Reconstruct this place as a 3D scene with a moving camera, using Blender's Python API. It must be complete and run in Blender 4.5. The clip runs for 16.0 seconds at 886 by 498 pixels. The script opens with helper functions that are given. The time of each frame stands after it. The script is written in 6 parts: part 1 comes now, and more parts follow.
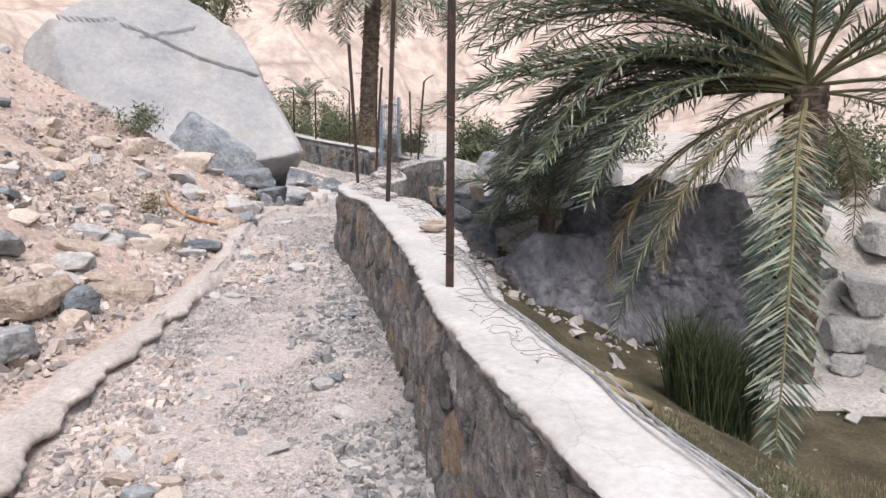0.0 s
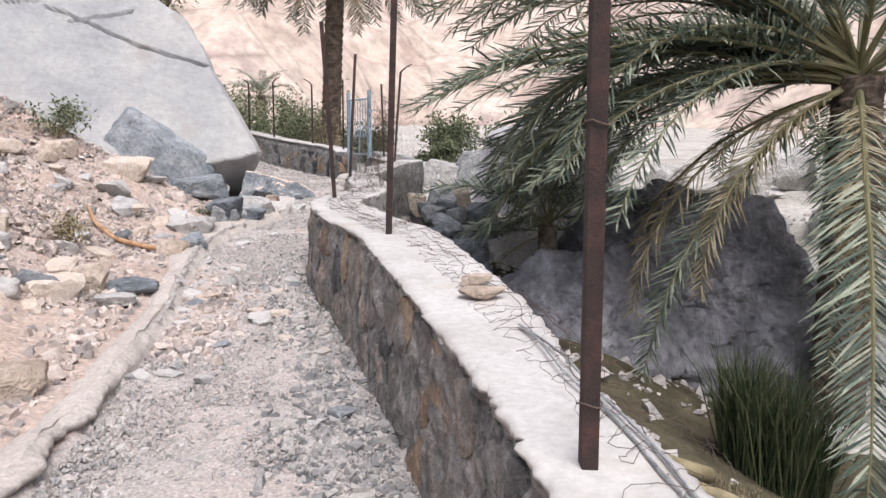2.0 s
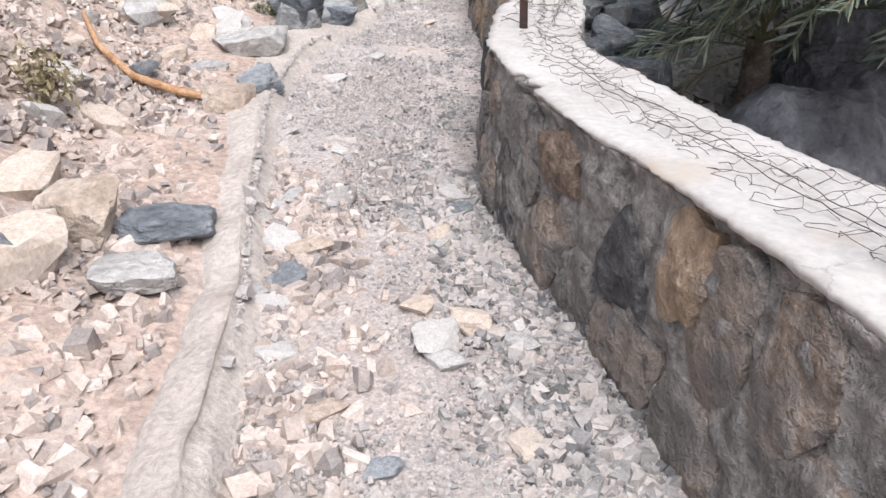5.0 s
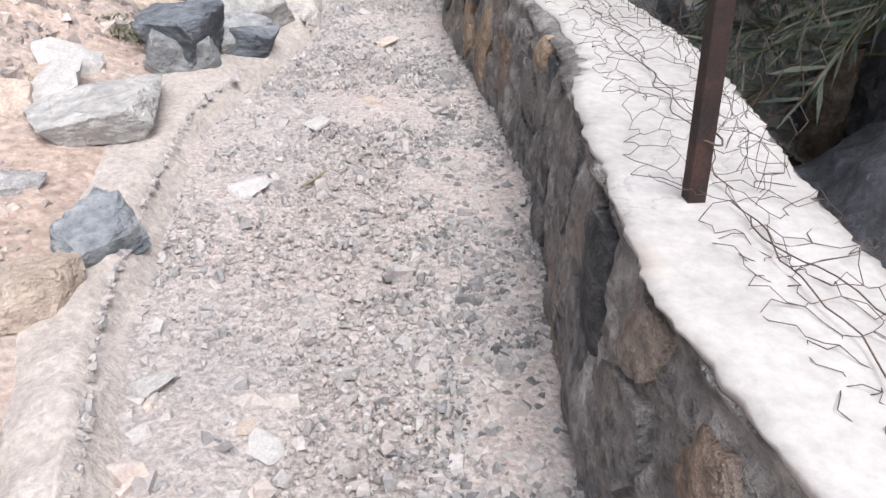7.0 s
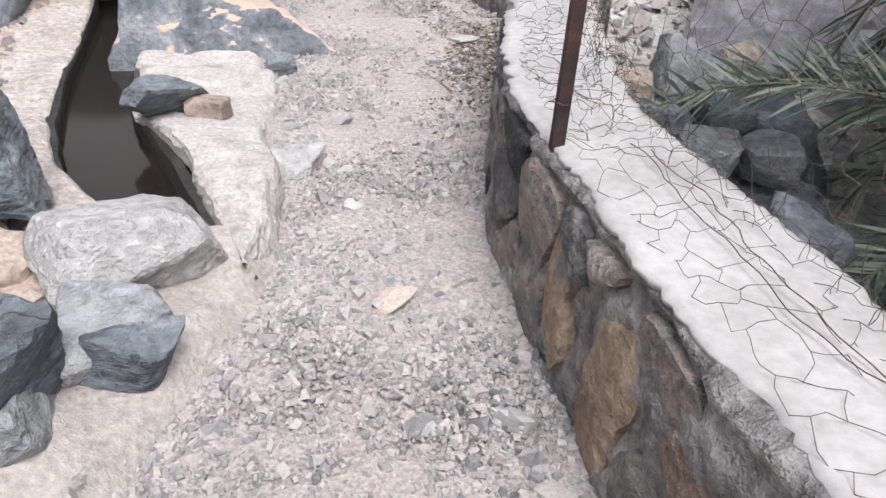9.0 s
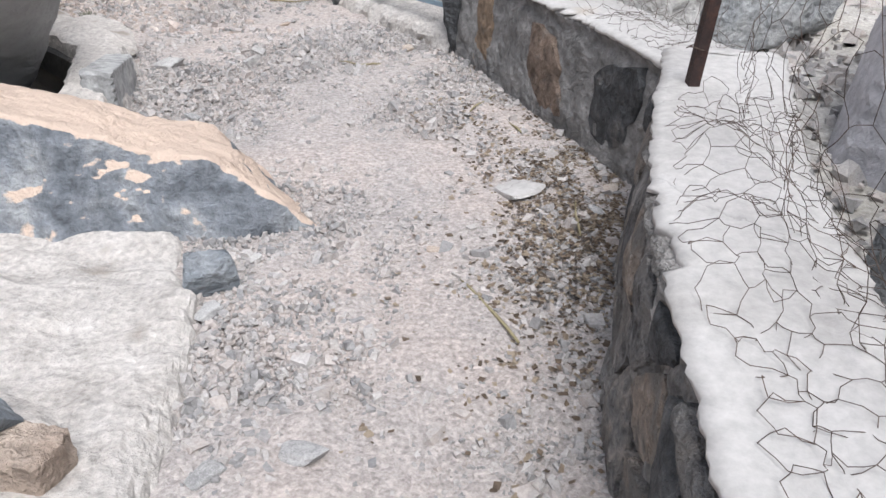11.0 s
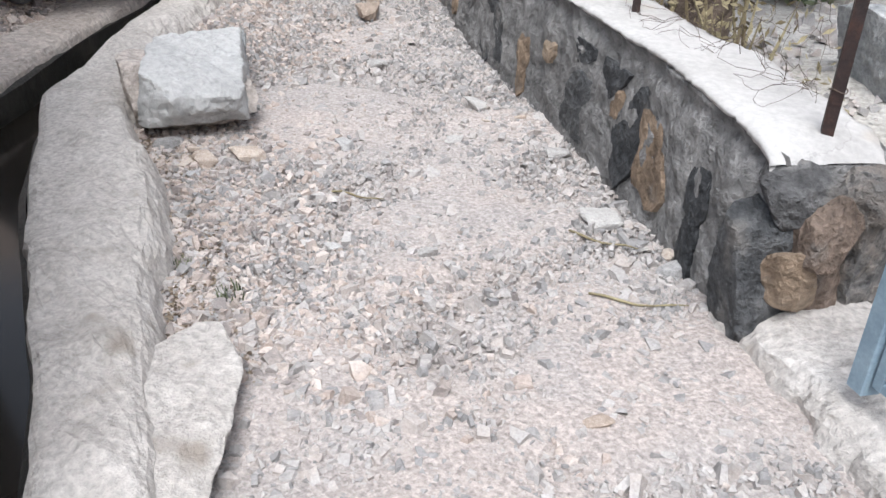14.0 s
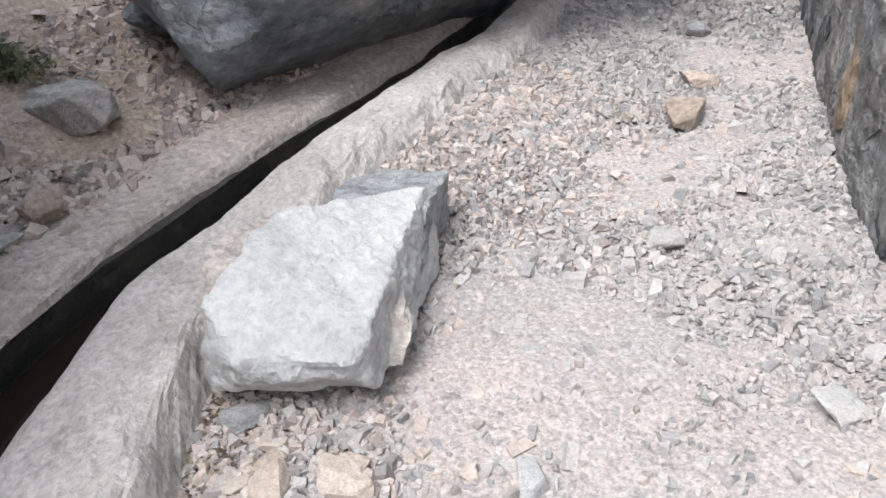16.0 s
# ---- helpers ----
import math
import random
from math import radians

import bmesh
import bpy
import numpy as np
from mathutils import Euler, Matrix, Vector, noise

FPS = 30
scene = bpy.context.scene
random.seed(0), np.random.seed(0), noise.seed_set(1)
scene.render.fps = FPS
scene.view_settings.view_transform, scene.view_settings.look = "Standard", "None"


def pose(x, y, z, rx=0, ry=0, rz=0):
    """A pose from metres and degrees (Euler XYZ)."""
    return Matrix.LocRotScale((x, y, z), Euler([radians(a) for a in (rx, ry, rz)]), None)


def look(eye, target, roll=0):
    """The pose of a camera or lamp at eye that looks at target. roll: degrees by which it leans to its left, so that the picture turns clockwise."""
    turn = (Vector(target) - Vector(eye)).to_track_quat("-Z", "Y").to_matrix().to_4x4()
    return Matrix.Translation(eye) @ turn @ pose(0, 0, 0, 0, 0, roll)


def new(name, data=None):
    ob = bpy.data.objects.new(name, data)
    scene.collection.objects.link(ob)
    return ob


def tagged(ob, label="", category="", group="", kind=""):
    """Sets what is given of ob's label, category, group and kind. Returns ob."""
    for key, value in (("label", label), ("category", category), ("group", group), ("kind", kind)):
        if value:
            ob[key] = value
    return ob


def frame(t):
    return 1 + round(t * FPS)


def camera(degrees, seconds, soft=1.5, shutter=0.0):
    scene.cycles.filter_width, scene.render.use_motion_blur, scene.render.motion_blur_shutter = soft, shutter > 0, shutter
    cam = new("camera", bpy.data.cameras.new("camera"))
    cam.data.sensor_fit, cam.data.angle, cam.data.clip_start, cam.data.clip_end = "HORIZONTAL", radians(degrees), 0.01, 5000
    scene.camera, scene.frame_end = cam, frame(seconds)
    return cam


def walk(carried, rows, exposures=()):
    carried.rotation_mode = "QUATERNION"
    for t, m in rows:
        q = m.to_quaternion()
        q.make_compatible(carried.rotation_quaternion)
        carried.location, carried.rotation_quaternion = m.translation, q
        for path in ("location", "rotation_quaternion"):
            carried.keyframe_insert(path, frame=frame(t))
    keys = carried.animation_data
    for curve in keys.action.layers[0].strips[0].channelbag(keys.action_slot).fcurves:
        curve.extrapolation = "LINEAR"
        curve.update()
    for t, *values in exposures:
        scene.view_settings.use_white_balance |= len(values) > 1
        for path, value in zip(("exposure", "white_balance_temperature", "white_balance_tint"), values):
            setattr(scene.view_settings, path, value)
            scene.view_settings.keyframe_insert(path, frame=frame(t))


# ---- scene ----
cam = camera(60.1, 16.0)
METRES, EYE, TILT, LEAN, TURN = 18.8, 1.5, 0.0, 0.0, 0.0
ROWS = [
    (0.0, 0.0, 0.0, 0.0, 0.04, -6.87, -0.33),
    (0.5, -0.0088, 0.0172, 0.0007, -0.71, -8.13, 0.51),
    (1.0, -0.0114, 0.0452, 0.0038, -2.61, -8.59, 1.15),
    (1.5, -0.0191, 0.0722, 0.0039, -4.16, -8.87, 0.88),
    (2.0, -0.0209, 0.0996, 0.0062, -3.16, -7.28, -0.02),
    (2.5, -0.0283, 0.1295, 0.0094, 0.54, -6.82, -0.52),
    (3.0, -0.0392, 0.1552, 0.0102, 1.77, -9.78, -0.13),
    (5.5, -0.0781, 0.3068, 0.0167, -1.15, -26.04, -2.71),
    (6.0, -0.0798, 0.3417, 0.0139, -6.46, -24.57, -2.66),
    (6.5, -0.086, 0.3724, 0.016, -5.44, -27.39, -1.84),
    (7.0, -0.0898, 0.4078, 0.0194, -5.45, -29.03, -1.42),
    (7.5, -0.0888, 0.4441, 0.0228, -5.27, -30.69, -1.18),
    (8.0, -0.0899, 0.4787, 0.0247, -6.25, -30.63, -1.82),
    (8.5, -0.0883, 0.5104, 0.0258, -6.73, -29.5, -2.2),
    (9.0, -0.0885, 0.5414, 0.0311, -6.13, -28.68, -1.66),
    (11.5, -0.0837, 0.6919, 0.036, -5.08, -28.07, -1.91),
    (12.0, -0.0884, 0.7236, 0.0383, -1.48, -28.01, -2.31),
    (12.5, -0.0902, 0.7542, 0.038, 3.6, -27.71, -2.38),
    (13.0, -0.093, 0.7857, 0.0428, 9.38, -27.26, -2.27),
    (13.5, -0.1007, 0.8193, 0.0457, 15.25, -26.76, -2.29),
    (14.0, -0.1043, 0.8537, 0.0468, 20.72, -26.45, -2.04),
    (14.5, -0.114, 0.8875, 0.0479, 26.29, -27.26, -1.72),
    (15.0, -0.1235, 0.9197, 0.0497, 33.69, -28.46, -0.31),
    (15.5, -0.1337, 0.9477, 0.0548, 41.86, -28.52, 1.55),
    (16.0, -0.1455, 0.9735, 0.0572, 47.39, -28.03, 3.08),
]
walk(cam, [(t, pose(0, 0, EYE, TILT, LEAN, TURN) @ pose(METRES * x, METRES * y, METRES * z, 90 + pitch, roll, yaw)) for t, x, y, z, yaw, pitch, roll in ROWS],
     exposures=[(0.0, 0.88, 6350, 15), (3.0, 0.95, 6300, 14), (5.5, 1.05, 6250, 13), (9.0, 0.98, 6150, 13), (11.3, 0.86, 6050, 10), (13.0, 0.98, 6000, 10), (14.5, 1.14, 6000, 9), (16.0, 1.26, 6020, 9)])
# ---- light: a bright, shaded valley under a pale sky ----
SUN_EL, SUN_AZ = 60.0, 168.0
world = bpy.data.worlds.new("valley_sky")
scene.world = world
world.use_nodes = True
wn = world.node_tree
sky = wn.nodes.new("ShaderNodeTexSky")
sky.sky_type, sky.sun_disc = "NISHITA", False
sky.sun_elevation, sky.sun_rotation = radians(SUN_EL), radians(SUN_AZ)
sky.dust_density = 3.0
pale = wn.nodes.new("ShaderNodeHueSaturation")
pale.inputs["Saturation"].default_value = 0.35
wn.links.new(sky.outputs[0], pale.inputs["Color"])
wn.links.new(pale.outputs[0], wn.nodes["Background"].inputs[0])
wn.nodes["Background"].inputs[1].default_value = 0.13
lamp = bpy.data.lights.new("sun", "SUN")
lamp.energy, lamp.angle, lamp.color = 1.5, radians(35), (1.0, 0.95, 0.88)
sun = new("sun", lamp)
_a, _e = radians(SUN_AZ), radians(SUN_EL)
sun.matrix_world = look((math.sin(_a) * math.cos(_e) * 40, math.cos(_a) * math.cos(_e) * 40, math.sin(_e) * 40), (0, 0, 0))


# ---- materials ----
def surface(name, cols, scale=3.0, rough=0.85, bump=0.3, fine=45.0, contrast=0.35, vary=0.0, island=False, spec=0.3, stretch=(1, 1, 1), stain=None, vein=0.0, crack=(0.02, 0.5), pebble=0.0, upper=None, deep=0.02):
    """A weathered mineral surface: broad patches by a ramp, fine grain, relief, and a shift of tone from piece to piece."""
    m = bpy.data.materials.new(name)
    m.use_nodes = True
    n, l = m.node_tree.nodes, m.node_tree.links
    b = n["Principled BSDF"]
    b.inputs["Roughness"].default_value = rough
    b.inputs["Specular IOR Level"].default_value = spec
    co = n.new("ShaderNodeTexCoord")
    info = n.new("ShaderNodeObjectInfo")
    sc = n.new("ShaderNodeVectorMath")
    sc.operation = "MULTIPLY_ADD"
    sc.inputs[1].default_value = stretch
    mul = n.new("ShaderNodeMath")
    mul.operation = "MULTIPLY"
    mul.inputs[1].default_value = 37.0
    l.new(info.outputs["Random"], mul.inputs[0])
    l.new(co.outputs["Object"], sc.inputs[0])
    l.new(mul.outputs[0], sc.inputs[2])
    big = n.new("ShaderNodeTexNoise")
    big.inputs["Scale"].default_value, big.inputs["Detail"].default_value, big.inputs["Roughness"].default_value = scale, 6, 0.62
    small = n.new("ShaderNodeTexNoise")
    small.inputs["Scale"].default_value, small.inputs["Detail"].default_value, small.inputs["Roughness"].default_value = fine, 5, 0.7
    l.new(sc.outputs[0], big.inputs["Vector"])
    l.new(sc.outputs[0], small.inputs["Vector"])
    ramp = n.new("ShaderNodeValToRGB")
    els = ramp.color_ramp.elements
    while len(els) < len(cols):
        els.new(0.5)
    for i, c in enumerate(cols):
        els[i].position = 0.28 + 0.44 * i / max(1, len(cols) - 1)
        els[i].color = (*c, 1)
    fac = big.outputs[0]
    if vary:
        if island:
            rnd = n.new("ShaderNodeNewGeometry").outputs["Random Per Island"]
        else:
            rnd = info.outputs["Random"]
        mr = n.new("ShaderNodeMapRange")
        mr.inputs[3].default_value, mr.inputs[4].default_value = -vary, vary
        l.new(rnd, mr.inputs[0])
        ad = n.new("ShaderNodeMath")
        l.new(big.outputs[0], ad.inputs[0])
        l.new(mr.outputs[0], ad.inputs[1])
        fac = ad.outputs[0]
    l.new(fac, ramp.inputs[0])
    grain = n.new("ShaderNodeMapRange")
    grain.inputs[1].default_value, grain.inputs[2].default_value = 0.3, 0.7
    grain.inputs[3].default_value, grain.inputs[4].default_value = 1 - contrast, 1 + contrast
    l.new(small.outputs[0], grain.inputs[0])
    mix = n.new("ShaderNodeVectorMath")
    mix.operation = "MULTIPLY"
    l.new(ramp.outputs[0], mix.inputs[0])
    l.new(grain.outputs[0], mix.inputs[1])
    col = mix.outputs[0]
    if stain:
        sn = n.new("ShaderNodeTexNoise")
        sn.inputs["Scale"].default_value, sn.inputs["Detail"].default_value = stain[1], 4
        l.new(sc.outputs[0], sn.inputs["Vector"])
        sr = n.new("ShaderNodeMapRange")
        sr.inputs[1].default_value, sr.inputs[2].default_value = stain[2], stain[2] + 0.1
        l.new(sn.outputs[0], sr.inputs[0])
        sm = n.new("ShaderNodeMix")
        sm.data_type = "RGBA"
        l.new(sr.outputs[0], sm.inputs[0])
        l.new(col, sm.inputs[6])
        sm.inputs[7].default_value = (*stain[0], 1)
        col = sm.outputs[2]
    if upper:
        geo = n.new("ShaderNodeNewGeometry")
        nz = n.new("ShaderNodeSeparateXYZ")
        l.new(geo.outputs["Normal"], nz.inputs[0])
        up = n.new("ShaderNodeMath")
        up.operation = "MULTIPLY_ADD"
        up.inputs[1].default_value = 0.9
        l.new(big.outputs[0], up.inputs[0])
        l.new(nz.outputs[2], up.inputs[2])
        ur = n.new("ShaderNodeMapRange")
        ur.inputs[1].default_value, ur.inputs[2].default_value = 1.02, 1.08
        l.new(up.outputs[0], ur.inputs[0])
        um = n.new("ShaderNodeMix")
        um.data_type = "RGBA"
        l.new(ur.outputs[0], um.inputs[0])
        l.new(col, um.inputs[6])
        um.inputs[7].default_value = (*upper, 1)
        col = um.outputs[2]
    height = n.new("ShaderNodeMath")
    height.operation = "MULTIPLY_ADD"
    height.inputs[1].default_value = 2.5
    l.new(big.outputs[0], height.inputs[0])
    l.new(small.outputs[0], height.inputs[2])
    hout = height.outputs[0]
    if vein:
        vo = n.new("ShaderNodeTexVoronoi")
        vo.feature = "DISTANCE_TO_EDGE"
        vo.inputs["Scale"].default_value = vein
        wob = n.new("ShaderNodeVectorMath")
        wob.operation = "MULTIPLY_ADD"
        wob.inputs[1].default_value = (0.35, 0.35, 0.35)
        l.new(big.outputs[1], wob.inputs[0])
        l.new(sc.outputs[0], wob.inputs[2])
        l.new(wob.outputs[0], vo.inputs["Vector"])
        cr = n.new("ShaderNodeMapRange")
        cr.inputs[1].default_value, cr.inputs[2].default_value = 0.0, crack[0]
        cr.inputs[3].default_value, cr.inputs[4].default_value = crack[1], 1.0
        l.new(vo.outputs[0], cr.inputs[0])
        dk = n.new("ShaderNodeVectorMath")
        dk.operation = "MULTIPLY"
        l.new(col, dk.inputs[0])
        l.new(cr.outputs[0], dk.inputs[1])
        col = dk.outputs[0]
        h2 = n.new("ShaderNodeMath")
        l.new(hout, h2.inputs[0])
        l.new(cr.outputs[0], h2.inputs[1])
        hout = h2.outputs[0]
    if pebble:
        pv = n.new("ShaderNodeTexVoronoi")
        pv.inputs["Scale"].default_value = pebble
        l.new(sc.outputs[0], pv.inputs["Vector"])
        sep = n.new("ShaderNodeSeparateColor")
        l.new(pv.outputs["Color"], sep.inputs[0])
        pm = n.new("ShaderNodeMapRange")
        pm.inputs[3].default_value, pm.inputs[4].default_value = 0.86, 1.14
        l.new(sep.outputs[0], pm.inputs[0])
        pk = n.new("ShaderNodeVectorMath")
        pk.operation = "MULTIPLY"
        l.new(col, pk.inputs[0])
        l.new(pm.outputs[0], pk.inputs[1])
        col = pk.outputs[0]
        ph = n.new("ShaderNodeMath")
        ph.operation = "MULTIPLY_ADD"
        ph.inputs[1].default_value = -0.5
        l.new(pv.outputs["Distance"], ph.inputs[0])
        l.new(hout, ph.inputs[2])
        hout = ph.outputs[0]
    l.new(col, b.inputs["Base Color"])
    bp = n.new("ShaderNodeBump")
    bp.inputs["Strength"].default_value, bp.inputs["Distance"].default_value = bump, deep
    l.new(hout, bp.inputs["Height"])
    l.new(bp.outputs[0], b.inputs["Normal"])
    return m


M_PATH = surface("dusty_gravel", [(0.35, 0.325, 0.312), (0.405, 0.37, 0.35), (0.445, 0.392, 0.362), (0.4, 0.376, 0.362)], 1.0, 0.95, 0.8, 60, 0.34, spec=0.1, pebble=62, deep=0.014)
M_SLOPE = surface("scree_earth", [(0.34, 0.265, 0.22), (0.44, 0.35, 0.3), (0.39, 0.345, 0.322)], 1.1, 0.95, 0.8, 30, 0.3, spec=0.1, pebble=28)
M_CHIP = surface("stone_chips", [(0.27, 0.262, 0.258), (0.36, 0.343, 0.332), (0.405, 0.378, 0.36), (0.42, 0.374, 0.345), (0.45, 0.426, 0.41)], 5, 0.9, 0.3, 90, 0.2, vary=0.25, island=True, spec=0.15)
M_ROCK_GREY = surface("grey_limestone", [(0.19, 0.2, 0.21), (0.32, 0.33, 0.335), (0.43, 0.43, 0.425)], 4.0, 0.87, 1.0, 18, 0.36, vary=0.08, deep=0.035)
M_ROCK_BLUE = surface("blue_grey_rock", [(0.09, 0.1, 0.115), (0.18, 0.2, 0.22), (0.32, 0.335, 0.35)], 4.0, 0.84, 1.0, 18, 0.4, vary=0.1, vein=1.3, crack=(0.006, 0.75), stretch=(1, 1, 2.2), deep=0.035)
M_ROCK_PALE = surface("pale_rock", [(0.31, 0.3, 0.285), (0.44, 0.43, 0.415), (0.51, 0.5, 0.485)], 4.0, 0.88, 1.0, 18, 0.3, vary=0.08, deep=0.035)
M_ROCK_TAN = surface("tan_rock", [(0.29, 0.225, 0.18), (0.42, 0.345, 0.285), (0.49, 0.425, 0.36)], 4.0, 0.88, 1.0, 20, 0.3, vary=0.1, deep=0.035)
M_SLAB = surface("great_boulder_rock", [(0.22, 0.23, 0.24), (0.29, 0.295, 0.3), (0.34, 0.34, 0.335), (0.38, 0.375, 0.365)], 0.7, 0.87, 0.8, 7, 0.13, stretch=(1, 1, 1.15), stain=((0.3, 0.29, 0.275), 1.3, 0.62), deep=0.03)
M_KERB = surface("kerb_plaster", [(0.38, 0.343, 0.313), (0.45, 0.407, 0.372), (0.5, 0.457, 0.423)], 2.6, 0.94, 0.9, 40, 0.26, spec=0.1, deep=0.014, stain=((0.37, 0.325, 0.29), 2.2, 0.64))
M_PLASTER = surface("mud_cement_plaster", [(0.37, 0.345, 0.32), (0.46, 0.43, 0.4), (0.5, 0.47, 0.44), (0.56, 0.53, 0.5)], 6.0, 0.93, 0.9, 40, 0.3, spec=0.12, deep=0.014, stain=((0.31, 0.275, 0.24), 5.0, 0.63), vein=1.1, crack=(0.003, 0.85))
M_BANK = surface("earthy_bank_plaster", [(0.38, 0.335, 0.3), (0.48, 0.43, 0.39), (0.55, 0.5, 0.458)], 3.0, 0.94, 1.0, 34, 0.3, spec=0.1, deep=0.016, pebble=30)
M_COPING = surface("white_cement_top", [(0.35, 0.335, 0.32), (0.445, 0.43, 0.415), (0.495, 0.48, 0.467)], 2.4, 0.9, 0.4, 30, 0.14, spec=0.15, vein=0.7, crack=(0.003, 0.8), stain=((0.42, 0.37, 0.31), 2.2, 0.64), deep=0.006)
M_MORTAR = surface("wall_mortar", [(0.13, 0.126, 0.122), (0.225, 0.216, 0.207), (0.35, 0.335, 0.318)], 6.0, 0.92, 1.0, 16, 0.5, spec=0.12, deep=0.035)
M_STONE = surface("wall_stone", [(0.1, 0.098, 0.098), (0.17, 0.166, 0.162), (0.225, 0.203, 0.183), (0.245, 0.2, 0.164), (0.31, 0.292, 0.272)], 5.0, 0.88, 1.0, 20, 0.5, vary=0.2, stain=((0.16, 0.15, 0.14), 5.0, 0.5), deep=0.03)
M_STONE_OCHRE = surface("ochre_wall_stone", [(0.16, 0.118, 0.085), (0.25, 0.185, 0.13), (0.34, 0.265, 0.195)], 6, 0.88, 1.0, 20, 0.4, vary=0.12, stain=((0.16, 0.15, 0.14), 5.0, 0.58), deep=0.03)
M_STONE_DARK = surface("dark_wall_stone", [(0.03, 0.032, 0.035), (0.07, 0.072, 0.075), (0.13, 0.13, 0.13)], 5, 0.84, 1.0, 20, 0.4, vary=0.1, stain=((0.16, 0.15, 0.14), 5.0, 0.6), deep=0.03)
M_STONE_RED = surface("red_wall_stone", [(0.13, 0.1, 0.08), (0.205, 0.155, 0.122), (0.28, 0.22, 0.18)], 5, 0.88, 1.0, 20, 0.4, vary=0.1, stain=((0.16, 0.15, 0.14), 5.0, 0.56), deep=0.03)
# wet channel sides, coloured near black to carry their shade as well
M_WET_SHADE = surface("wet_shaded_channel_lining", [(0.012, 0.012, 0.011), (0.03, 0.028, 0.024), (0.07, 0.06, 0.05)], 4, 0.45, 0.6, 30, 0.3, spec=0.5)
M_EARTH = surface("brown_litter_earth", [(0.26, 0.205, 0.165), (0.41, 0.335, 0.275), (0.5, 0.42, 0.36)], 2.0, 0.95, 0.9, 35, 0.35, spec=0.1, pebble=45)
M_SANDTOP = surface("blue_rock_with_sandy_top", [(0.09, 0.1, 0.115), (0.19, 0.205, 0.225), (0.38, 0.39, 0.395)], 5, 0.87, 0.7, 26, 0.36, upper=(0.6, 0.475, 0.385), deep=0.04)
M_CHIP_GREY = surface("grey_stone_chips", [(0.15, 0.15, 0.152), (0.24, 0.236, 0.234), (0.32, 0.31, 0.302), (0.41, 0.386, 0.364)], 5, 0.9, 0.3, 90, 0.25, vary=0.25, island=True, spec=0.15)
# brown grassy soil, its colour darkened for the shade behind the wall
M_SOIL_SHADED = surface("shade_darkened_grassy_soil", [(0.04, 0.036, 0.025), (0.072, 0.064, 0.042), (0.12, 0.104, 0.07)], 1.6, 0.95, 0.8, 25, 0.4, spec=0.1)
M_MORTAR_GREY = surface("pale_wall_mortar", [(0.12, 0.118, 0.115), (0.22, 0.215, 0.21), (0.33, 0.32, 0.31)], 3.5, 0.92, 1.0, 16, 0.4, spec=0.12, deep=0.04)
M_ROCK_PURPLE = surface("purple_grey_rock", [(0.06, 0.06, 0.068), (0.15, 0.15, 0.165), (0.31, 0.31, 0.335)], 1.5, 0.84, 1.0, 9, 0.35, deep=0.05, stretch=(1, 1, 0.6))
M_ROCK_SLATE = surface("slate_blue_rock", [(0.12, 0.13, 0.145), (0.22, 0.24, 0.26), (0.35, 0.36, 0.37)], 2.6, 0.85, 0.9, 16, 0.34, vein=1.1, crack=(0.006, 0.7), stain=((0.24, 0.185, 0.14), 2.4, 0.66), deep=0.03)
M_PEB_GREY = surface("grey_stone", [(0.25, 0.246, 0.242), (0.36, 0.352, 0.345), (0.44, 0.43, 0.42)], 3.0, 0.9, 0.35, 12, 0.22, vary=0.15, deep=0.008)
M_PEB_PALE = surface("pale_stone", [(0.33, 0.315, 0.3), (0.42, 0.405, 0.39), (0.48, 0.465, 0.445)], 3.0, 0.9, 0.35, 12, 0.18, vary=0.15, deep=0.008)
M_PEB_TAN = surface("tan_stone", [(0.34, 0.275, 0.225), (0.45, 0.375, 0.315), (0.51, 0.45, 0.39)], 3.0, 0.9, 0.35, 12, 0.2, vary=0.18, deep=0.008)
M_PEB_BLUE = surface("blue_grey_stone", [(0.13, 0.14, 0.15), (0.21, 0.225, 0.24), (0.31, 0.325, 0.335)], 3.0, 0.88, 0.35, 12, 0.25, vary=0.15, deep=0.008)
M_RUST = surface("rusty_steel", [(0.018, 0.013, 0.013), (0.032, 0.019, 0.017), (0.065, 0.03, 0.022)], 14, 0.8, 0.3, 120, 0.3, spec=0.4)
M_WIRE = surface("rusty_wire", [(0.045, 0.034, 0.03), (0.12, 0.085, 0.066)], 9, 0.7, 0.1, 100, 0.2)
M_GATE = surface("blue_grey_paint", [(0.15, 0.21, 0.26), (0.22, 0.3, 0.36), (0.26, 0.34, 0.4)], 7, 0.55, 0.1, 80, 0.12, spec=0.4, stain=((0.18, 0.12, 0.08), 12, 0.68))
M_FAR = surface("pale_far_slope", [(0.27, 0.2, 0.175), (0.4, 0.325, 0.28), (0.5, 0.425, 0.37), (0.33, 0.26, 0.24)], 0.16, 0.95, 1.0, 0.9, 0.28, spec=0.1, vein=0.12, crack=(0.03, 0.75))
M_WADI = surface("wadi_gravel", [(0.3, 0.28, 0.24), (0.42, 0.4, 0.37), (0.5, 0.485, 0.465)], 0.8, 0.95, 0.7, 25, 0.3, spec=0.1, pebble=25)

# ---- the plan: lines of the place, as x for each y ----
S = 0.055


def line(*pts):
    ys, xs = [p[0] for p in pts], [p[1] for p in pts]
    return lambda y: np.interp(y, ys, xs)


def rise(y):
    """Height of the trodden path."""
    return S * np.minimum(y, 60) + 0.08 * np.clip(y - 19.5, 0, 6)


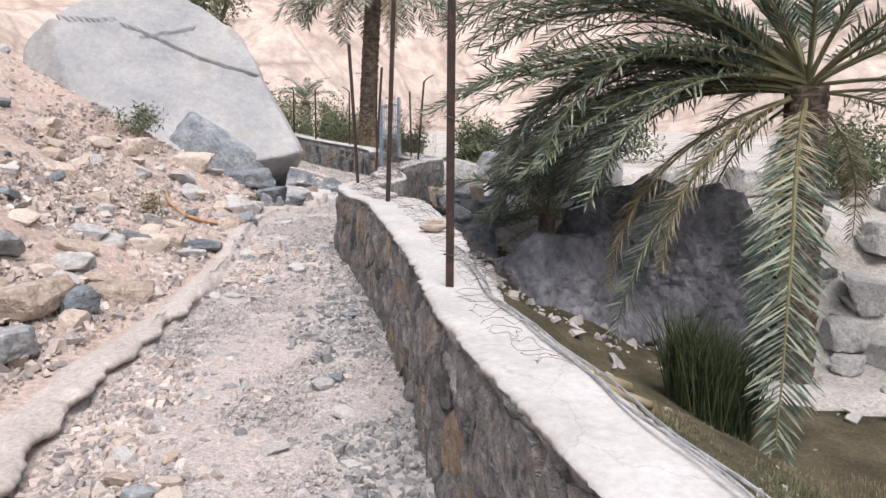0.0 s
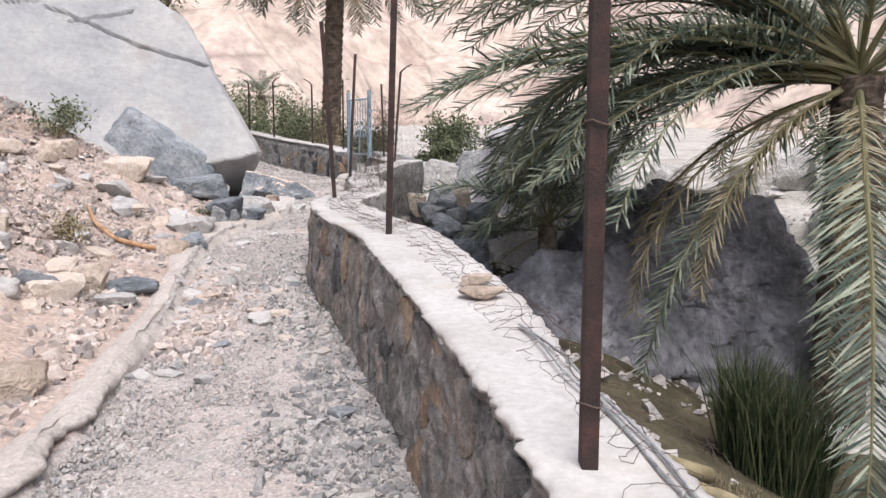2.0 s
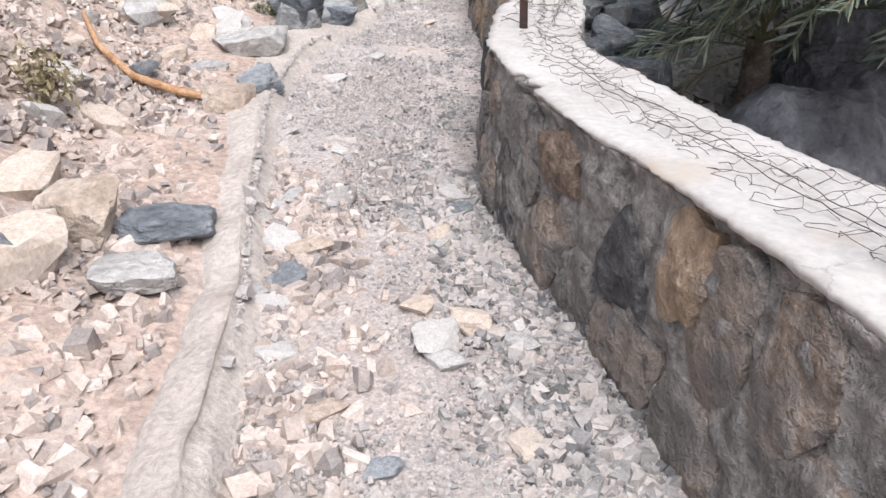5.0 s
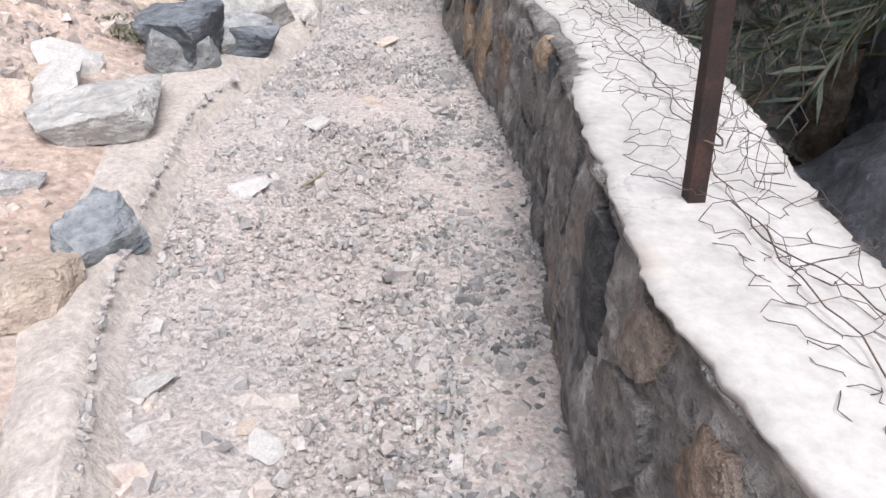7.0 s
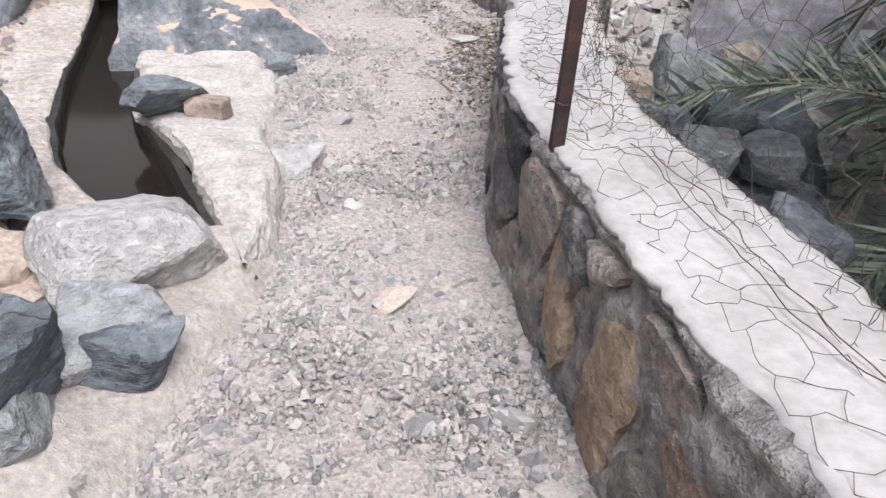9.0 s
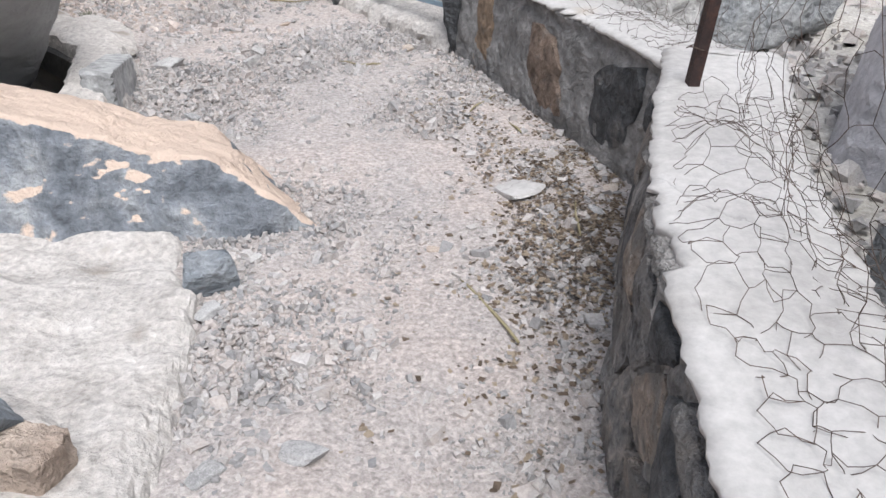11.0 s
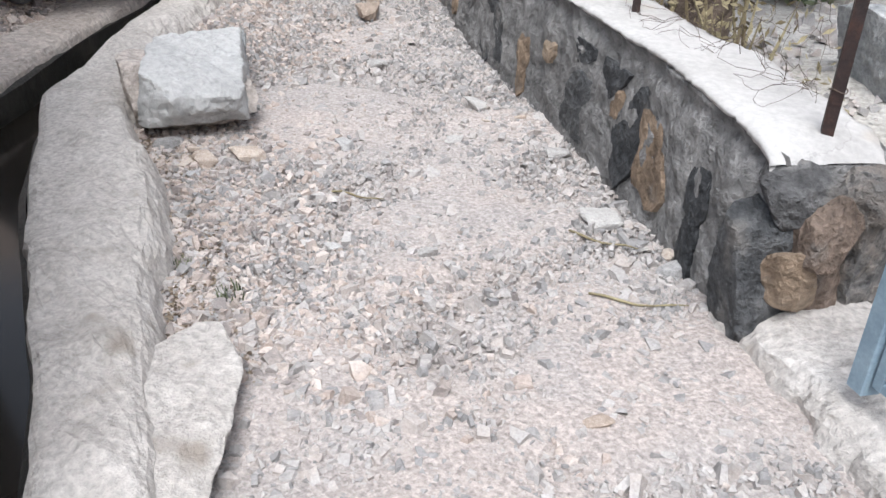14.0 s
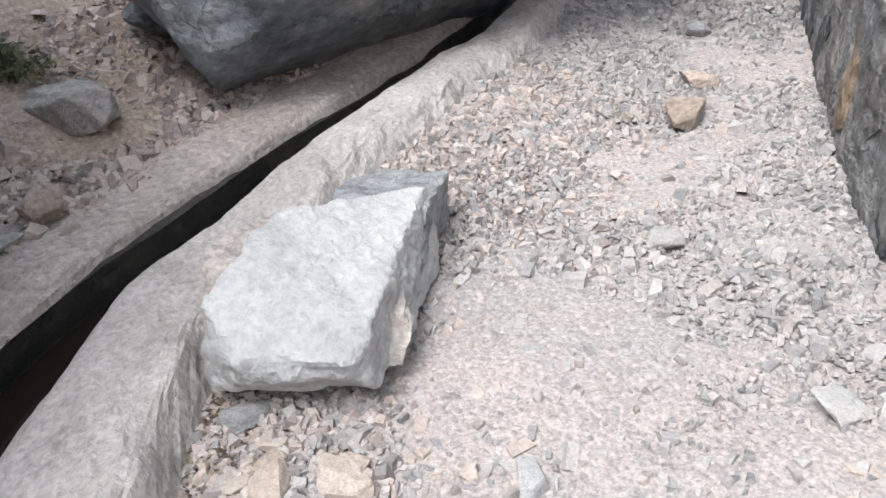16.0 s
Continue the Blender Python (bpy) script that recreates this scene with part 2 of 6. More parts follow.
x_kerb = line((-4, -1.2), (0, -1.5), (2.9, -1.72), (3.7, -1.83), (4.6, -1.87), (5.6, -1.91), (7.0, -2.04), (7.6, -2.09), (8.1, -2.2), (9.0, -2.34), (9.6, -2.45), (10.4, -2.48),
              (11.1, -2.46), (11.7, -2.29), (12.0, -2.18), (12.35, -2.07), (12.65, -2.02), (13.2, -2.06), (13.8, -2.12), (14.4, -2.19), (14.9, -2.25), (15.4, -2.5), (15.9, -2.74), (16.3, -2.84),
              (16.9, -2.93), (17.3, -3.2), (17.68, -3.55), (18.06, -3.86), (18.47, -4.22), (18.7, -4.46), (19.1, -4.84), (19.6, -5.17), (20.1, -5.35), (20.7, -5.5), (21.3, -5.62), (22.1, -5.9), (23, -6.4), (30, -10))
x_chr = line((12.4, -2.0), (12.8, -2.22), (13.2, -2.38), (13.7, -2.62), (14.1, -2.81), (14.7, -2.93), (15.2, -2.95), (16.2, -3.03), (16.8, -3.16), (17.3, -3.6), (17.7, -4.05), (18.2, -4.61), (18.7, -5.05),
             (19.05, -5.29), (19.5, -5.5), (19.9, -5.64), (20.6, -5.79), (21.3, -5.93), (22, -6.15), (23, -6.7), (30, -10.4))
x_chl = line((12.4, -2.36), (12.96, -2.64), (13.3, -2.9), (13.9, -3.15), (14.7, -3.3), (15.5, -3.42), (16.2, -3.54), (16.9, -3.85), (17.7, -4.62), (18.6, -5.46), (19.0, -5.68), (19.6, -5.92), (20.0, -6.02), (20.5, -6.11), (21.3, -6.26),
             (22, -6.48), (23, -7.0), (30, -10.8))
x_wall = line((-4, 1.75), (-2, 1.25), (0, 0.76), (1.58, 0.35), (2.45, 0.12), (3.1, -0.03), (3.85, -0.13), (4.93, -0.32), (5.98, -0.54), (7.2, -0.81), (8.0, -1.05), (8.4, -1.15), (8.8, -1.19), (9.2, -1.16), (9.7, -1.09),
              (10.4, -1.01), (11.1, -1.01), (12.0, -1.09), (12.7, -1.14), (13.1, -1.09), (14.0, -0.91), (14.5, -0.74), (14.92, -0.57), (15.3, -0.41), (15.7, -0.5), (16.4, -0.73), (17.05, -0.89), (17.35, -1.04),
              (18.45, -1.74), (18.78, -1.93), (19.35, -2.26), (19.92, -2.67), (20.45, -3.1), (21.3, -3.72), (22.5, -4.45), (23.2, -4.85), (24.5, -5.7), (30, -9))
h_wall = line((-4, 0.68), (3.5, 0.70), (5.0, 0.73), (6.45, 0.76), (7.6, 0.68), (9.0, 0.68), (11.0, 0.60), (12.3, 0.59), (14.0, 0.6), (15.3, 0.62), (15.31, 0.55), (17.4, 0.55), (18.4, 0.62), (19.3, 0.68), (23, 0.62), (30, 0.6))
t_wall = line((1, 0.31), (4, 0.33), (5, 0.45), (6.5, 0.5), (7.8, 0.55), (8.3, 0.49), (8.9, 0.43), (9.9, 0.5), (11.5, 0.47), (12.5, 0.42))
h_cop = line((12, 0.08), (13, 0.14), (13.6, 0.12), (14.1, 0.04), (15.2, 0.04), (16, 0.16), (18, 0.17), (20, 0.26), (24, 0.26))


low = line((-5, 0.75), (12, 0.75), (15.5, 0.3), (17, 0.08), (19, 0.12), (21, 0.4), (26, 0.5))


def grid_noise(shape, cells, rng):
    """Smooth noise on a grid by interpolating random values, in -1..1."""
    gy, gx = cells
    base = rng.uniform(-1, 1, (gy + 2, gx + 2))
    yy = np.linspace(0, gy, shape[0])
    xx = np.linspace(0, gx, shape[1])
    iy, ix = np.minimum(yy.astype(int), gy), np.minimum(xx.astype(int), gx)
    fy, fx = yy - iy, xx - ix
    fy, fx = (fy * fy * (3 - 2 * fy))[:, None], (fx * fx * (3 - 2 * fx))[None, :]
    a, b = base[np.ix_(iy, ix)], base[np.ix_(iy, ix + 1)]
    c, d = base[np.ix_(iy + 1, ix)], base[np.ix_(iy + 1, ix + 1)]
    return (a * (1 - fx) + b * fx) * (1 - fy) + (c * (1 - fx) + d * fx) * fy


def ground_z(x, y):
    """Height of the bare ground (vectorised): path, left scree and its channel, the drop behind the wall."""
    x, y = np.asarray(x, float), np.asarray(y, float)
    base = rise(y)
    k, w = x_kerb(y), x_wall(y) + 0.3
    d = np.maximum(k - x, 0)
    left = np.where(d > 0, 0.02, 0) + 0.13 * np.minimum(d, 0.8) + 0.57 * np.maximum(d - 0.8, 0)
    dl = np.maximum(x_chl(y) - 0.26 - x, 0)
    bank = h_cop(y) * 0.8 - 0.03 + 0.18 * np.minimum(dl, 0.6) + 0.42 * np.maximum(dl - 0.6, 0)
    chan = np.where(x > x_chl(y) - 0.24, -0.25, bank)
    left2 = np.where(d > 0.06, chan, 0.0)
    t = np.clip((y - 12.3) / 0.7, 0, 1)
    left = left * (1 - t) + left2 * t
    left = np.minimum(left, 9 + 0.25 * d)
    heap = 0.15 * np.interp(y, [18.6, 19.8, 23], [0, 1, 1]) * np.clip(1 - (x - k) / 0.9, 0, 1) * (x > k)
    r = np.maximum(x - w, 0)
    drop = -np.minimum(r * 1.6, low(y)) - 0.02 * np.clip(r - 1, 0, 6) - 0.45 * np.clip(r - 1.3, 0, 3.2) * np.interp(y, [1, 5, 12, 15], [0, 1, 1, 0])
    far = np.clip((y - 27) / 30, 0, 1)
    return base + heap + (left + drop) * (1 - 0.6 * far)


# ---- mesh helpers ----
def quick(name, verts, faces, material, smooth=False):
    """A mesh object from arrays: faces all of one size."""
    verts, faces = np.asarray(verts, np.float32), np.asarray(faces, np.int32)
    me = bpy.data.meshes.new(name)
    me.vertices.add(len(verts))
    me.vertices.foreach_set("co", verts.ravel())
    k = faces.shape[1]
    me.loops.add(faces.size)
    me.loops.foreach_set("vertex_index", faces.ravel())
    me.polygons.add(len(faces))
    me.polygons.foreach_set("loop_start", np.arange(0, faces.size, k, dtype=np.int32))
    me.polygons.foreach_set("use_smooth", np.full(len(faces), smooth))
    me.update(calc_edges=True)
    me.validate()
    me.materials.append(material)
    return new(name, me)


def grid_faces(ny, nx):
    a = (np.arange(ny - 1)[:, None] * nx + np.arange(nx - 1)[None, :]).ravel()
    return np.stack([a, a + 1, a + nx + 1, a + nx], 1)


def under(ob, parent):
    ob.parent = parent
    return ob


def part(name, bm, material, parent, label="", smooth=False):
    me = bpy.data.meshes.new(name)
    bm.to_mesh(me)
    bm.free()
    for p in me.polygons:
        p.use_smooth = smooth
    me.materials.append(material)
    ob = new(name, me)
    ob.parent = parent
    return tagged(ob, label) if label else ob


# ---- ground ----
rng = np.random.default_rng(7)


def stretch_axis(lo, a, b, hi, step, grow=1.16):
    mid = list(np.arange(a, b, step))
    out, s, v = [], step, a
    while v > lo:
        s *= grow
        v -= s
        out.append(v)
    out = out[::-1] + mid
    s, v = step, b
    while v < hi:
        out.append(v)
        s *= grow
        v += s
    return np.array(out + [hi])


gx = stretch_axis(-140, -7.0, 2.6, 140, 0.045)
gy = stretch_axis(-90, -1.0, 23.5, 260, 0.05)
X, Y = np.meshgrid(gx, gy)
Z = ground_z(X, Y)
near = (X > x_kerb(Y)) & (X < x_wall(Y) + 0.2)
bumps = 0.012 * grid_noise(X.shape, (240, 120), rng) + 0.02 * grid_noise(X.shape, (60, 30), rng)
rough = np.array([0.09 * noise.fractal(Vector((p * 0.9, q * 0.9, 5.0)), 0.8, 2.1, 4) for p, q in zip(X.ravel(), Y.ravel())]).reshape(X.shape)
Z = Z + np.where(near, bumps, rough * np.clip(np.maximum(x_kerb(Y) - X, X - x_wall(Y)) / 0.8, 0.15, 1))
ground = quick("ground", np.stack([X, Y, Z], -1).reshape(-1, 3), grid_faces(*X.shape), M_PATH, True)
tagged(ground, "dusty pale gravel path and pinkish scree slope", "ground", kind="structure")
ground.data.materials.append(M_SLOPE)
ground.data.materials.append(M_WADI)
ground.data.materials.append(M_EARTH)
ground.data.materials.append(M_SOIL_SHADED)
cx = (X[:-1, :-1] + X[1:, 1:]) / 2
cy = (Y[:-1, :-1] + Y[1:, 1:]) / 2
idx = np.where(cx < x_kerb(cy) - 0.02, np.where(cy > 16.5 + 0.4 * np.sin(cx * 3), 3, 1), np.where(cx > x_wall(cy) + 0.2, np.where((cy < 13.2) & (cx < x_wall(cy) + np.interp(cy, [2, 8, 10, 13], [12.0, 10.0, 5.6, 3.0]) + 0.5 * np.sin(cy * 2.3)), 4, 2), 0)).ravel()
ground.data.polygons.foreach_set("material_index", idx.astype(np.int32))


# ---- walls ----
def normals(xs, ys):
    tx, ty = np.gradient(xs), np.gradient(ys)
    ln = np.hypot(tx, ty)
    return ty / ln, -tx / ln


def stations(y0, y1, step):
    """Points along the wall's inner face at even spacing, with outward normals."""
    yy = np.linspace(y0, y1, 800)
    xx = x_wall(yy)
    kern = np.ones(15) / 15
    xx = np.convolve(np.pad(xx, 7, mode="reflect", reflect_type="odd"), kern, "valid")
    s = np.concatenate([[0], np.cumsum(np.hypot(np.diff(xx), np.diff(yy)))])
    k = max(4, int(s[-1] / step))
    ss = np.linspace(0, s[-1], k)
    xs, ys = np.interp(ss, s, xx), np.interp(ss, s, yy)
    nx, ny = normals(xs, ys)
    return ss, xs, ys, nx, ny


set_back = line((9.8, 0.0), (10.3, 0.075), (11.05, 0.07), (11.5, 0.02), (12.3, 0.03), (13.0, 0.0))


def rugged(x, y, z, a, b, c):
    """Relief of a rough hand-laid surface at three scales, in metres."""
    p = Vector((x, y, z))
    return a * noise.noise(p * 2.6) + b * noise.fractal(p * 6.5, 0.7, 2.2, 3) + c * noise.noise(p * 27)


def wall_run(name, y0, y1, label, seed, wobble=1.0, mortar=None, frayed=(0, 0)):
    """A rubble wall: mortar core with a ragged face, and a white cement top that laps over it unevenly."""
    r = np.random.default_rng(seed)
    ss, xs, ys, nx, ny = stations(y0, y1, 0.022)
    n = len(ss)
    h = h_wall(ys)
    zb = rise(ys)
    thick = t_wall(ys)
    worn = frayed[0] * np.exp(-ss / 0.07) + frayed[1] * np.exp((ss - ss[-1]) / 0.07)
    rows = []
    fr = np.linspace(-0.25, 1, 36)
    for f in fr:
        z = np.where(f <= 0, zb + f, zb + f * (h - 0.02))
        off = np.array([rugged(p, q, w, 0.02, 0.022 * wobble + 0.005, 0.007) for p, q, w in zip(xs, ys, z)])
        off = off + 0.03 * (1 - f) - 0.05 * worn * max(f, 0) ** 2 - 0.02 * np.exp(-((f - 0.93) / 0.05) ** 2)
        rows.append(np.stack([xs - nx * off, ys - ny * off, z], 1))
    for u in (0.1, 0.5, 0.9, 1.0):
        rows.append(np.stack([xs + nx * thick * u, ys + ny * thick * u, zb + h - 0.003 - 0.05 * worn], 1))
    for f in (0.6, 0.0, -1.2):
        o = thick + 0.02 * r.uniform(-1, 1, n) + (0.05 if f < 0 else 0)
        rows.append(np.stack([xs + nx * o, ys + ny * o, zb + f * h], 1))
    v = np.stack(rows, 1)
    nc = v.shape[1]
    core = quick(name, v.reshape(-1, 3), grid_faces(n, nc), mortar or M_MORTAR, True)
    caps = bmesh.new()
    caps.from_mesh(core.data)
    caps.verts.ensure_lookup_table()
    for i in (0, n - 1):
        ring = [caps.verts[i * nc + j] for j in range(nc)]
        caps.faces.new(ring)
    caps.to_mesh(core.data)
    caps.free()
    tagged(core, label, "wall", kind="structure")
    # cement top: ragged lips over the face and the back, a few broken bites
    nu = 17
    q1 = np.array([noise.noise(Vector((w * 1.3, seed, 0))) for w in ss])
    q2 = np.array([noise.fractal(Vector((w * 4.1, seed, 4)), 0.6, 2.3, 4) for w in ss])
    q3 = np.array([noise.noise(Vector((w * 8.5 + 3 * q, seed, 8))) for w, q in zip(ss, q1)])
    bite = np.clip(np.array([noise.noise(Vector((w * 3.1 + q, seed, 20))) for w, q in zip(ss, q2)]) - 0.28, 0, 1)
    edge_in = 0.014 * q1 + 0.017 * q2 + 0.005 * r.uniform(-1, 1, n) + 0.17 * bite - 0.012 + set_back(ys)
    o1 = np.array([noise.noise(Vector((w * 1.7, seed, 31))) for w in ss])
    o2 = np.array([noise.noise(Vector((w * 9, seed, 37))) for w in ss])
    edge_out = 0.022 * o1 + 0.02 * o2 + 0.008 * r.uniform(-1, 1, n)
    drip = np.maximum(0.004, 0.013 + 0.017 * np.clip(q3 + q2, -1, 1) + 0.008 * q1)
    top = []
    for j in range(nu):
        u = (j - 2) / (nu - 5)
        uu = min(max(u, 0), 1)
        o = (0.004 + edge_in) * (1 - uu) + (thick + edge_out) * uu
        if j == 0:
            o, z = o + 0.03, zb + h - drip
        elif j == 1:
            z = zb + h - drip * 0.75
        elif j == nu - 2:
            z = zb + h - 0.03
        elif j == nu - 1:
            o, z = o - 0.03, zb + h - 0.05
        else:
            wav = np.array([0.012 * noise.noise(Vector((p * 2.2, q * 2.2, uu * 2 + seed))) + 0.004 * noise.noise(Vector((p * 12, q * 12, uu * 5))) for p, q in zip(xs + nx * o, ys + ny * o)])
            z = zb + h + (0.004 if j in (2, nu - 3) else 0.012) + wav
        top.append(np.stack([xs + nx * o, ys + ny * o, z - 0.06 * worn], 1))
    v = np.stack(top, 1)
    cap = quick("cement_top", v.reshape(-1, 3), grid_faces(n, nu), M_COPING, True)
    tagged(under(cap, core), "cracked whitewashed cement coping")
    return core


wall_1 = wall_run("wall_1", -3.0, 15.27, "rubble stone parapet wall with white cement top", 3)
wall_2 = wall_run("wall_2", 15.25, 17.32, "low stone and mortar wall beside the gate", 4, 0.5, M_MORTAR_GREY, (0, 1))
wall_3 = wall_run("wall_3", 18.5, 25.0, "grey mortared wall with embedded ochre and dark stones", 5, 0.5, M_MORTAR_GREY, (1, 0))


# ---- kerb, channel and water ----
def sweep(name, ys, pts, material, label, seed, amp=0.02, category="kerb", ragged=0.0):
    """A rough plastered ridge: pts(y) gives arrays of x and height over the path for each line of the section."""
    r = np.random.default_rng(seed)
    xs, hs = pts(ys)
    k0 = xs.shape[1]
    fine = np.linspace(0, k0 - 1, 2 * k0 - 1)
    lo = np.minimum(fine.astype(int), k0 - 2)
    xs = xs[:, lo] + (xs[:, lo + 1] - xs[:, lo]) * (fine - lo)
    hs = hs[:, lo] + (hs[:, lo + 1] - hs[:, lo]) * (fine - lo)
    n, k = xs.shape
    lump = np.array([1.5 * noise.noise(Vector((p * 2.6, q * 2.6, seed))) + 0.9 * noise.noise(Vector((p * 7, q * 7, seed))) + 0.45 * noise.noise(Vector((p * 18, q * 18, h * 18))) for p, q, h in zip(xs.ravel(), np.repeat(ys, k), hs.ravel())]).reshape(n, k)
    mid = np.ones((n, k))
    mid[:, (0, -1)] = 0.4
    v = np.stack([xs + 1.3 * amp * lump + 3.2 * amp * grid_noise((n, 1), (max(2, n // 10), 1), r) + ragged * r.uniform(-1, 1, (n, k)), np.repeat(ys[:, None], k, 1), rise(ys)[:, None] + hs + 1.5 * amp * lump * mid], -1)
    ob = quick(name, v.reshape(-1, 3), grid_faces(n, k), material, False)
    return tagged(ob, label, category, kind="structure")


def coping_pts(y):
    a, b, h = x_kerb(y)[:, None], x_chr(y)[:, None], h_cop(y)[:, None]
    skirt = np.interp(y, [16, 19], [0.35, 1.0])[:, None] * np.array([0.14, 0.09, 0.04] + [0.0] * 9)
    f = np.array([0.0, 0.0, 0.0, 0.02, 0.1, 0.22, 0.45, 0.7, 0.9, 0.97, 1.0, 1.0])
    hh = np.array([-0.3, 0.25, 0.64, 0.9, 0.98, 1.0, 1.02, 1.0, 0.99, 0.92, 0.68, 0.3])
    return a + (b - a) * f + skirt, h * hh


def far_bank_pts(y):
    b, h = x_chl(y)[:, None], h_cop(y)[:, None]
    u = np.array([0.0, -0.012, -0.04, -0.1, -0.2, -0.32, -0.45, -0.6])
    hh = np.array([0.42, 0.6, 0.72, 0.78, 0.82, 0.86, 0.84, 0.5])
    return b + u, h * hh


def lining_near(y):
    b, h = x_chr(y)[:, None], h_cop(y)[:, None]
    return b + np.array([0.03, -0.012, -0.02, -0.02]), np.concatenate([h * 0.5, h * 0.42, h * 0.0, h * 0 - 0.3], 1)


def lining_far(y):
    b, h = x_chl(y)[:, None], h_cop(y)[:, None]
    return b + np.array([-0.03, 0.014, 0.022, 0.02]), np.concatenate([h * 0.47, h * 0.4, h * 0.0, h * 0 - 0.3], 1)


def broken_edge(y):
    """How far the path-side lip of the kerb has crumbled back, in blunt steps and rounded bites."""
    return np.array([0.025 * noise.cell(Vector((q * 5 + 0.8 * noise.noise(Vector((q * 3, 0, 0))), 3.3, 0))) + 0.045 * noise.fractal(Vector((q * 3.7, 1, 0)), 0.5, 2.4, 4) + 0.04 * noise.noise(Vector((q * 1.6, 5, 0))) for q in y])


spread = line((4.0, 0.0), (6.0, -0.12), (9.0, -0.1), (10.4, 0.03), (11.5, 0.1), (12.4, 0.04))


def plaster_kerb(ys):
    """A low lumpy plaster kerb with an undercut, broken edge on the path side."""
    u = np.array([-0.05, -0.045, -0.02, 0.02, 0.034, 0.03, 0.015, -0.01, -0.035, -0.06, -0.085, -0.11, -0.135, -0.16, -0.19, -0.22, -0.25, -0.28, -0.31, -0.35, -0.4])
    hh = np.array([-0.08, 0.0, 0.035, 0.05, 0.066, 0.084, 0.096, 0.103, 0.107, 0.11, 0.112, 0.112, 0.11, 0.107, 0.103, 0.097, 0.087, 0.072, 0.05, 0.01, -0.06])
    fade = np.interp(ys, [-4, 6.5, 8.5, 11.0, 12.6], [1, 0.95, 0.85, 0.85, 1.0])
    skirt_u = np.concatenate([[0.12, 0.105, 0.085, 0.065, 0.045, 0.028, 0.01, -0.012], u[8:]])
    skirt_h = np.concatenate([[-0.07, -0.025, 0.0, 0.022, 0.042, 0.06, 0.076, 0.09], hh[8:]])
    flow = np.interp(ys, [5.2, 7.0], [0, 1])
    lip = broken_edge(ys) * (1 - 0.9 * flow)
    near = np.clip((u + 0.16) / 0.14, 0, 1)
    V = []
    for q, fa, li, fl in zip(ys, fade, lip, flow):
        x0 = float(x_kerb(q))
        z0 = float(rise(q))
        wide = 0.05 * noise.noise(Vector((q * 0.9, 9, 0))) + spread(q)
        for uu, h, w in zip(u + (skirt_u - u) * fl, hh + (skirt_h - hh) * fl, near):
            x = x0 + uu + (li - 0.02) * w - wide * (1 - w)
            p = Vector((x, q, 0))
            lump = 0.034 * noise.noise(p * 3.2) + 0.02 * noise.noise(p * 7.5) + 0.008 * noise.noise(p * 19)
            V.append((x, q + 0.012 * noise.noise(p * 11), z0 + h * fa + lump * (1.0 if h > 0.04 else 0.4)))
    ob = quick("kerb", np.array(V), grid_faces(len(ys), len(u)), M_KERB, True)
    return tagged(ob, "low lumpy kerb of crumbling mud plaster", "kerb", kind="structure")


plaster_kerb(np.arange(-3.0, 12.7, 0.03))
sweep("channel_wall_near", np.arange(12.45, 24, 0.04), coping_pts, M_PLASTER, "rounded plaster wall of the water channel", 22, 0.017, "channel wall", 0.004)
sweep("channel_wall_far", np.arange(12.7, 24, 0.04), far_bank_pts, M_BANK, "far plaster lip of the water channel", 23, 0.007, "channel wall")
# added inner faces: damp, with the channel's shadow put into the colour
sweep("channel_lining_near", np.arange(12.45, 24, 0.06), lining_near, M_WET_SHADE, "wet inner side of the channel with its shade coloured in", 24, 0.006, "channel lining")
sweep("channel_lining_far", np.arange(12.7, 24, 0.06), lining_far, M_WET_SHADE, "wet inner side of the channel with its shade coloured in", 25, 0.006, "channel lining")
M_WATER = bpy.data.materials.new("dark_water")
M_WATER.use_nodes = True
_n, _l = M_WATER.node_tree.nodes, M_WATER.node_tree.links
_b = _n["Principled BSDF"]
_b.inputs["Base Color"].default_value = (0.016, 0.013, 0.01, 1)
_b.inputs["Roughness"].default_value = 0.12
_b.inputs["Specular IOR Level"].default_value = 0.3
_w = _n.new("ShaderNodeTexNoise")
_w.inputs["Scale"].default_value = 9
_p = _n.new("ShaderNodeBump")
_p.inputs["Strength"].default_value, _p.inputs["Distance"].default_value = 0.25, 0.03
_l.new(_w.outputs[0], _p.inputs["Height"])
_l.new(_p.outputs[0], _b.inputs["Normal"])
wy = np.arange(12.5, 24, 0.2)
wv = np.stack([np.stack([x_chr(wy) + 0.03, wy, rise(wy) - 0.06], 1), np.stack([x_chl(wy) - 0.03, wy, rise(wy) - 0.06], 1)], 1)
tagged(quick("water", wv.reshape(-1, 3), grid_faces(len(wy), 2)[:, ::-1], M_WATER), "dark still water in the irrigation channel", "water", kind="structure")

# ---- far slopes ----
th = np.radians(np.linspace(-128, 150, 150))
rr = np.concatenate([np.linspace(0, 30, 40), np.linspace(31, 130, 60)])
T, R = np.meshgrid(th, rr)
r0 = 34 + 7 * np.sin(3 * T + 0.6) + 4 * np.sin(7 * T)
r0 = np.where(T < -0.5, 20 + (r0 - 20) * np.clip(1 - (-0.5 - T) / 0.5, 0.25, 1), r0)
HX, HY = (r0 + R) * np.sin(T), 14 + (r0 + R) * np.cos(T)
rg = np.random.default_rng(31)
ridge = np.abs(grid_noise(T.shape, (7, 22), rg)) * 5 + grid_noise(T.shape, (20, 50), rg) * 1.4 + grid_noise(T.shape, (48, 110), rg) * 0.6
HZ = 0.5 + np.where(R < 3, 0.2 * R, 0.6 + 0.62 * (R - 3)) + ridge * np.clip(R / 12, 0, 1)
